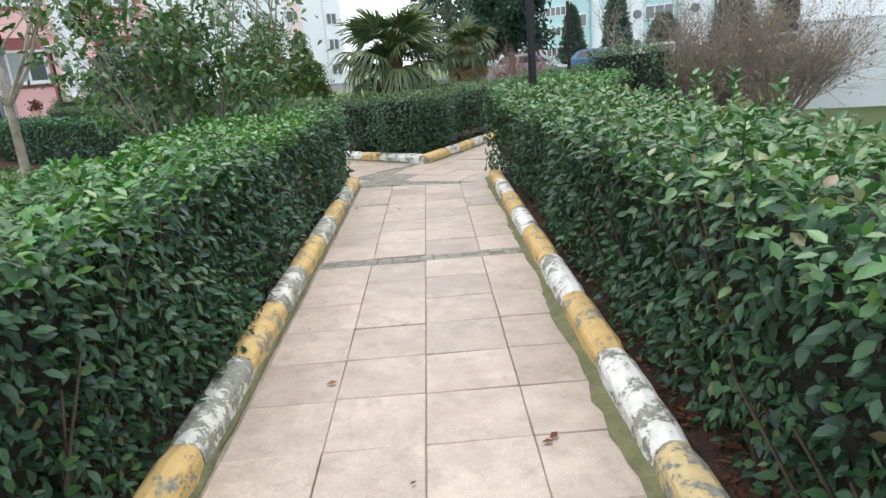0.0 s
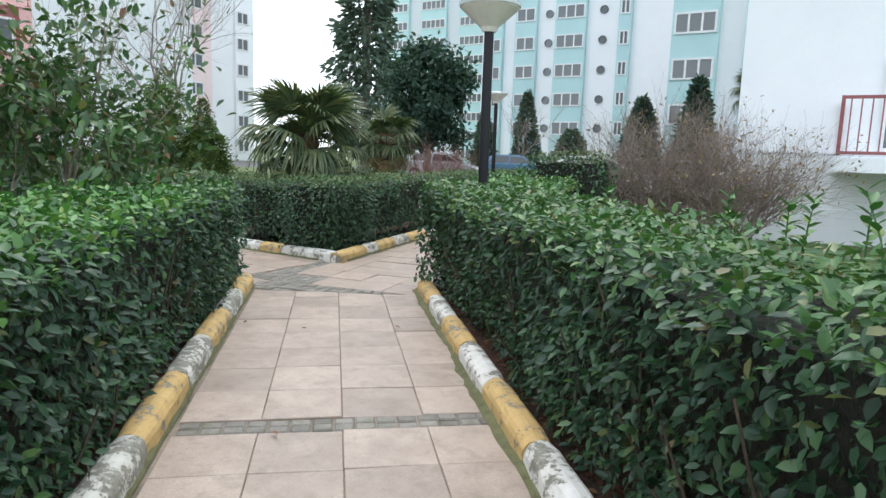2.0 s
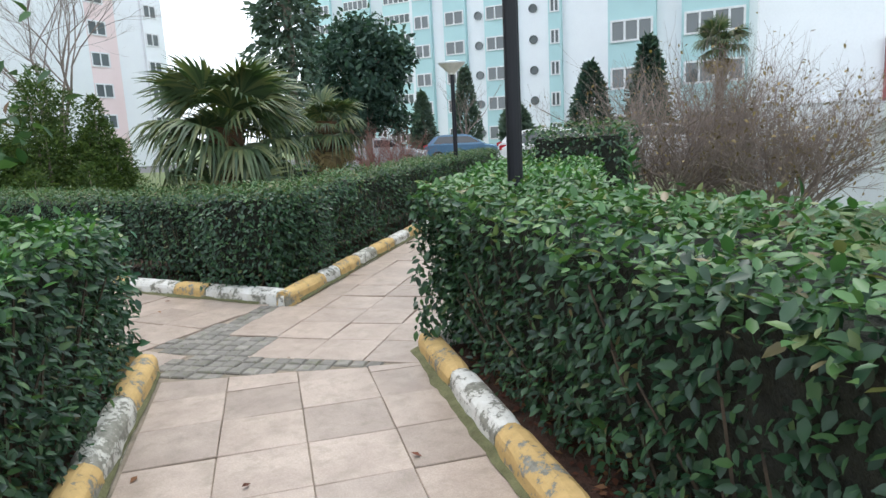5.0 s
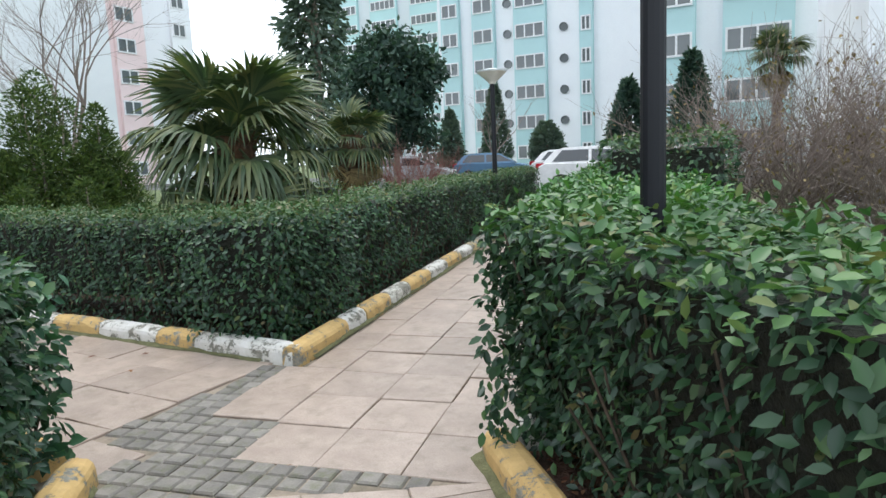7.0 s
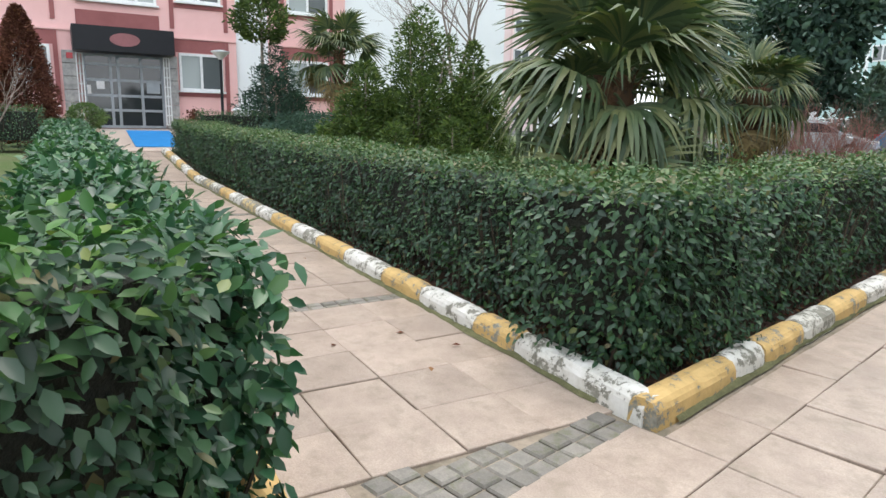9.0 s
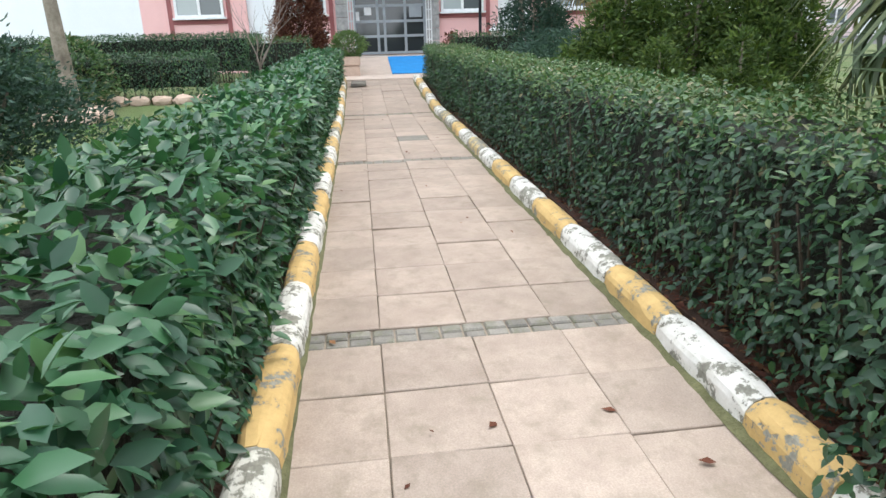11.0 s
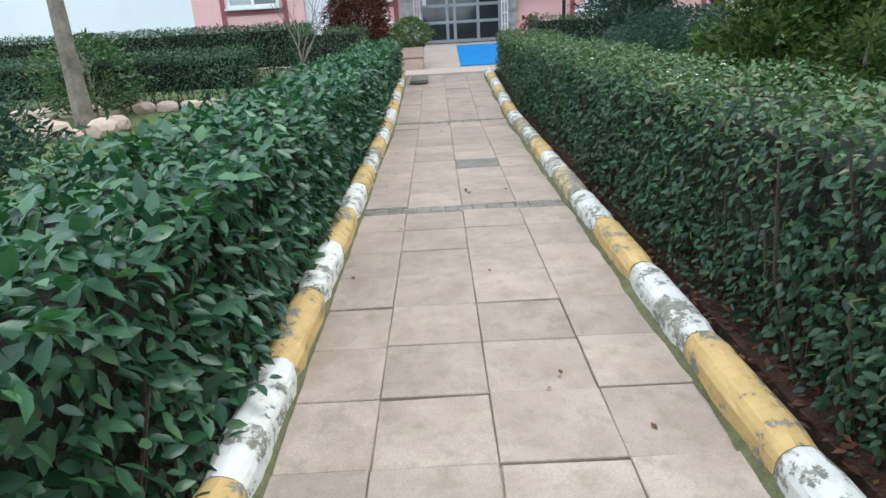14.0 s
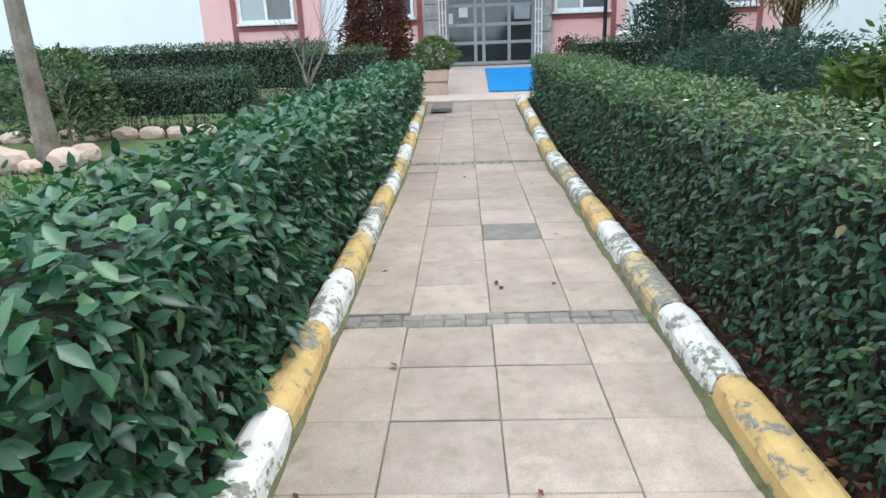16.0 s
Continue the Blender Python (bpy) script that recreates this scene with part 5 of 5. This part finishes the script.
# ---- cars ----
def car(label, at, heading, paint, seed):
    """A small hatchback: shaped body, glasshouse, wheels, lights. Its nose points along +x."""
    top = empty("car", label, "car", "parked cars", "", at)
    top.rotation_euler = (0, 0, radians(heading))
    L, W = 4.1, 1.72
    side = [(-2.02, 0.35), (-2.05, 0.62), (-1.98, 0.92), (-1.78, 1.02), (0.75, 0.98), (1.55, 0.86), (1.95, 0.7), (2.05, 0.5), (2.0, 0.25), (-1.95, 0.22)]
    bm = bmesh.new()
    rings = []
    for y, k in ((-0.5, 0.96), (-0.42, 1.0), (0.42, 1.0), (0.5, 0.96)):
        rings.append([bm.verts.new((x * (1 if k == 1.0 else 0.985), y * W, z * k if z > 0.5 else z)) for x, z in side])
    for r0, r1 in zip(rings, rings[1:]):
        for i in range(len(side)):
            bm.faces.new((r0[i], r0[(i + 1) % len(side)], r1[(i + 1) % len(side)], r1[i]))
    bm.faces.new(rings[0][::-1])
    bm.faces.new(rings[-1])
    bmesh.ops.recalc_face_normals(bm, faces=bm.faces)
    body = part("body", bm, paint, top)
    bm = bmesh.new()
    roof = [(-1.85, 1.0), (-1.5, 1.36), (-1.2, 1.46), (0.0, 1.48), (0.35, 1.4), (1.1, 0.95)]
    lo = [[bm.verts.new((x, s * W * (0.47 - 0.1 * (z - 0.95) / 0.5), z)) for x, z in roof] for s in (-1, 1)]
    for i in range(len(roof) - 1):
        bm.faces.new((lo[0][i], lo[0][i + 1], lo[1][i + 1], lo[1][i]))
    bm.faces.new(lo[0][::-1])
    bm.faces.new(lo[1])
    bmesh.ops.recalc_face_normals(bm, faces=bm.faces)
    cabin = part("cabin", bm, paint, top)
    for s in (-1, 1):
        for quad in (((-1.55, 1.03), (-0.45, 1.03), (-0.45, 1.38), (-1.25, 1.38)), ((-0.36, 1.03), (0.88, 1.03), (0.3, 1.35), (-0.36, 1.38))):
            bm = bmesh.new()
            ring = [[bm.verts.new((x, s * (W * (0.47 - 0.1 * (z - 0.95) / 0.5) + o), z)) for x, z in quad] for o in (-0.01, 0.008)]
            bm.faces.new(ring[0])
            bm.faces.new(ring[1])
            for i in range(4):
                bm.faces.new((ring[0][i], ring[0][(i + 1) % 4], ring[1][(i + 1) % 4], ring[1][i]))
            bmesh.ops.recalc_face_normals(bm, faces=bm.faces)
            part("side_window", bm, m_car_glass, cabin, "dark glass")
    for (xa, za), (xb, zb) in (((-1.82, 1.05), (-1.56, 1.32)), ((1.0, 1.0), (0.42, 1.36))):
        bm = bmesh.new()
        o = -0.012 if xa < 0 else 0.012
        vs = [bm.verts.new((x + dx, s * W * w, z + 0.008)) for dx in (0, o) for x, z, w, s in ((xa, za, 0.4, -1), (xa, za, 0.4, 1), (xb, zb, 0.34, 1), (xb, zb, 0.34, -1))]
        for q in ((0, 1, 2, 3), (4, 5, 6, 7), (0, 1, 5, 4), (1, 2, 6, 5), (2, 3, 7, 6), (3, 0, 4, 7)):
            bm.faces.new([vs[i] for i in q])
        bmesh.ops.recalc_face_normals(bm, faces=bm.faces)
        part("windscreen", bm, m_car_glass, cabin, "dark glass")
    for s in (-1, 1):
        for x in (-1.28, 1.28):
            bm = bmesh.new()
            add_lathe(bm, [(0.2, -0.1), (0.31, -0.1), (0.33, -0.06), (0.33, 0.06), (0.31, 0.1), (0.2, 0.1)], 24)
            bmesh.ops.transform(bm, matrix=Matrix.Translation((x, s * W * 0.46, 0.33)) @ Euler((radians(90), 0, 0)).to_matrix().to_4x4(), verts=bm.verts)
            wheel = part("wheel", bm, m_tyre, top)
            bm = bmesh.new()
            for k in range(5):
                a = k * 2 * math.pi / 5
                add_tube(bm, [(0, 0, 0), (0.2 * math.cos(a), 0.2 * math.sin(a), 0)], [0.035, 0.025], 5)
            add_lathe(bm, [(0.19, -0.03), (0.22, -0.03), (0.22, 0.03), (0.19, 0.03)], 20)
            bmesh.ops.transform(bm, matrix=Matrix.Translation((x, s * (W * 0.46 + 0.09), 0.33)) @ Euler((radians(90), 0, 0)).to_matrix().to_4x4(), verts=bm.verts)
            part("rim", bm, m_rim, wheel)
        box("tail_light", -2.06, -1.72, s * W * 0.36 - 0.17, s * W * 0.36 + 0.19, 0.84, 1.0, m_red, top, "red tail light", 0.02)
        box("head_light", 1.72, 1.97, s * W * 0.4 - 0.15, s * W * 0.4 + 0.1, 0.62, 0.76, m_lamp_glass, top, "", 0.02)
    box("bumper", -2.09, -1.95, -0.8, 0.8, 0.3, 0.52, paint, top, "", 0.03)
    return top


car("white hatchback parked beyond the end of the branch path", (-8.93, 24.42, 0.02), 12, m_car_white, 1)
car("blue hatchback in the row of parked cars", (-17.03, 34.29, 0.02), 20, m_car_blue, 2)
car("silver hatchback in the row of parked cars", (-19.37, 30.12, 0.02), 20, m_car_silver, 3)
car("white hatchback in the row of parked cars", (-12.13, 32.27, 0.02), 15, m_car_white, 4)
car("white hatchback parked before the teal block", (-6.29, 30.26, 0.02), 10, m_car_white, 5)

# reddish kerb between the branch path and the car park
box("kerb_edge", -10, -4, -0.08, 0.08, -0.03, 0.1, m_terracotta, road, "reddish kerb at the car park", 0.0, Matrix.Translation((-1.2, 22.2, 0.02)) @ Euler((0, 0, radians(8))).to_matrix().to_4x4())


# ---- paving pieces, last ----
def point_in(p, poly):
    inside = False
    for a, b in zip(poly, poly[1:] + poly[:1]):
        if (a[1] > p[1]) != (b[1] > p[1]) and p[0] < (b[0] - a[0]) * (p[1] - a[1]) / (b[1] - a[1]) + a[0]:
            inside = not inside
    return inside


def course(parent, place, a0, a1, c0, c1, angle, rng, rows=2):
    """A narrow band of small cobbles across a path."""
    n = round(abs(c1 - c0) / 0.105)
    w, d = (c1 - c0) / n, (a1 - a0) / rows
    for r in range(rows):
        for i in range(n):
            p = place(a0 + (r + 0.5) * d, c0 + (i + 0.5) * w)
            lay(parent, cobble(abs(d) - 0.008, abs(w) - 0.008), p, angle, rng, "cobble")


prng = random.Random(5)
# entrance path
Y = [5.56, 5.918, 6.322, 6.726, 7.13]
SLOPE = math.atan2(0.28, 4.1)
for near, far, n in ((-6.7, -8.72, 5), (-8.875, -12.915, 10), (-13.07, -17.11, 10), (-17.265, -21.305, 10)):
    for r in range(n):
        xa, xb = near + (far - near) * r / n, near + (far - near) * (r + 1) / n
        for c in range(4):
            mid = ((xa + xb) / 2, (Y[c] + Y[c + 1]) / 2)
            if abs(mid[0] + 14.484) < 0.1 and c == 2:
                continue
            ob = lay(bed_2 if near > -17 else bed_5, slab(abs(xb - xa) - 0.0035, Y[c + 1] - Y[c] - 0.0035), mid, 0, prng)
            if near < -17:
                ob.matrix_basis = Matrix.Translation((0, 0, up(mid[0]))) @ ob.matrix_basis @ Euler((0, SLOPE, 0)).to_matrix().to_4x4()
for x in (-8.72, -12.915, -17.11):
    course(bed_2, lambda a, c: Vector((a, c, 0)), x, x - 0.15, 5.57, 7.12, 0, prng)
lay(bed_2, slab(0.4, 0.25), (-6.5, 5.685), 0, prng)
# first path, its end cut off at a slant
NC = [-0.87, -0.475, -0.073, 0.345, 0.74]
ang1 = math.atan2(U.y, U.x)
END_P, END_D = (-6.03, 5.40), (1.3, 0.80)
for a, b, n in ((-3.6, 0.63, 10), (0.79, 4.83, 10), (4.99, 9.03, 10)):
    for i in range(n):
        sa, sb = a + (b - a) * i / n, a + (b - a) * (i + 1) / n
        for c in range(4):
            mid = first((sa + sb) / 2, (NC[c] + NC[c + 1]) / 2)
            poly = [first(sa, NC[c])[:2], first(sa, NC[c + 1])[:2], first(sb, NC[c + 1])[:2], first(sb, NC[c])[:2]]
            cut = clip(poly, END_P, (-END_D[0], -END_D[1]))
            if len(cut) < 3:
                continue
            if len(cut) == 4 and all(p in poly for p in cut):
                lay(bed_1, slab(sb - sa - 0.0035, NC[c + 1] - NC[c] - 0.0035), mid, ang1, prng)
            else:
                cut_slab(bed_1, cut, prng)
for s in (0.63, 4.83):
    course(bed_1, lambda a, c: first(a, c), s, s + 0.155, -0.86, 0.73, ang1, prng)
# branch path
ang3 = math.atan2(B.y, B.x)
MC = [-4.65, -4.24, -3.83, -3.42, -3.0]
for c in range(4):
    start = 8.0 if c == 0 else 7.56
    n = 16
    for i in range(34):
        b0 = start + i * 0.412
        if b0 > 21.5:
            break
        if b0 > 15.2:
            b0 += 0.16
        m0 = max(MC[c], -4.51) if b0 > 8.7 else MC[c]
        lay(bed_3, slab(0.407, MC[c + 1] - m0 - 0.0035), branch(b0 + 0.206, (m0 + MC[c + 1]) / 2), ang3, prng)
# cobbles where the paths meet
PATCH = [(-6.69, 7.2), (-6.69, 5.83), (-6.3, 5.81), (-6.28, 5.5), (-6.03, 5.44), (-4.78, 6.2), (-5.05, 6.11), (-5.87, 5.93), (-5.97, 6.34), (-6.37, 6.26), (-6.55, 7.0)]
for i in range(-10, 30):
    for j in range(-10, 40):
        p = branch(7.0 + j * 0.104, -5.2 + i * 0.104)
        if point_in(p, PATCH):
            lay(bed_4, cobble(0.096, 0.096), p, ang3, prng, "cobble")
# grating set into the entrance path
box("inspection_cover", -21.3, -20.35, 5.7, 6.02, up(-21.3) - 0.04, up(-21.3) + 0.012, m_cobble, bed_5, "grey cover before the planter")
box("drain_cover", -14.68, -14.29, 6.33, 6.72, -0.02, 0.006, m_cobble, bed_2, "dark grey metal drain cover")
course(bed_3, lambda a, c: branch(a, c), 15.12, 15.12 + 0.155, -4.5, -3.01, ang3, prng)
# moss along the foot of a kerb, and fallen leaves on the soil


def moss_strip(place, a0, a1, edge, inward, wide):
    """A ragged seam of moss where the slabs meet the kerb."""
    bm = bmesh.new()
    prev = None
    n = round(abs(a1 - a0) / 0.087)
    for i in range(n + 1):
        a = a0 + (a1 - a0) * i / n
        w = max(wide + wide * noise.noise((a * 1.3, 2 + edge, 0)) + wide * 0.5 * noise.noise((a * 7, 5, 0)), 0.01)
        row = [bm.verts.new(place(a, edge - inward * 0.007, 0.03)), bm.verts.new(place(a, edge + inward * w * 0.5, 0.017)), bm.verts.new(place(a, edge + inward * w, 0.004))]
        if prev:
            bm.faces.new((prev[0], prev[1], row[1], row[0]))
            bm.faces.new((prev[1], prev[2], row[2], row[1]))
        prev = row
    bmesh.ops.recalc_face_normals(bm, faces=bm.faces)
    tagged(part("moss", bm, m_moss), "yellow-green moss along the foot of the kerb", "moss", "", "stuff")


moss_strip(first, -4, 8.1, 0.70, -1, 0.05)
moss_strip(first, -4, 8.3, -0.905, 1, 0.018)
moss_strip(lambda a, c, z: Vector((a, c, z + up(a))), -6.8, -21.2, 7.09, -1, 0.03)
moss_strip(lambda a, c, z: Vector((a, c, z + up(a))), -6.8, -21.2, 5.59, 1, 0.018)
moss_strip(lambda a, c, z: branch(a, c, z), 9.0, 21.5, -4.56, 1, 0.02)
lrng = np.random.default_rng(8)
for place, a0, a1, c0, c1, n, z in ((first, -4, 8, 0.9, 1.25, 2600, 0.05), (first, -4, 8, -1.05, -1.2, 500, 0.045), (lambda a, c, z: Vector((a, c, z)), -6.9, -20, 7.28, 7.5, 1500, 0.04), (branch, 9, 20, -4.7, -4.85, 500, 0.03), (first, -3, 8.4, -0.8, 0.7, 26, 0.014), (lambda a, c, z: Vector((a, c, z)), -6.8, -20, 5.65, 7.05, 30, 0.014)):
    a, c = lrng.uniform(min(a0, a1), max(a0, a1), n), lrng.uniform(min(c0, c1), max(c0, c1), n)
    pos = np.array([tuple(place(x, y, z)) for x, y in zip(a, c)]) + lrng.normal(0, 0.006, (n, 3)) * np.array((1, 1, 0.6))
    pos[:, 2] = np.maximum(pos[:, 2], z - 0.004)
    top = empty("fallen_leaves", "scattered dry reddish brown fallen leaves", "leaves", "", "stuff")
    scatter("litter", pos, unit(lrng, n) * np.array((1, 1, 0.15)), np.array((0, 0, 1.0)) + unit(lrng, n) * 0.3, 0.05 * lrng.uniform(0.5, 1.2, n), m_litter, top, lrng, "diamond")
petals = empty("petals", "scattered small white petals on the hedge top", "petals", "", "stuff")
n = 70
pp = np.stack([lrng.uniform(-17, -11.5, n), lrng.uniform(7.4, 8.1, n), lrng.uniform(0.93, 0.97, n)], 1)
scatter("litter", pp, unit(lrng, n) * np.array((1, 1, 0.2)), np.array((0, 0, 1.0)) + unit(lrng, n) * 0.5, 0.035 * lrng.uniform(0.6, 1.3, n), m_petal, petals, lrng, "diamond")
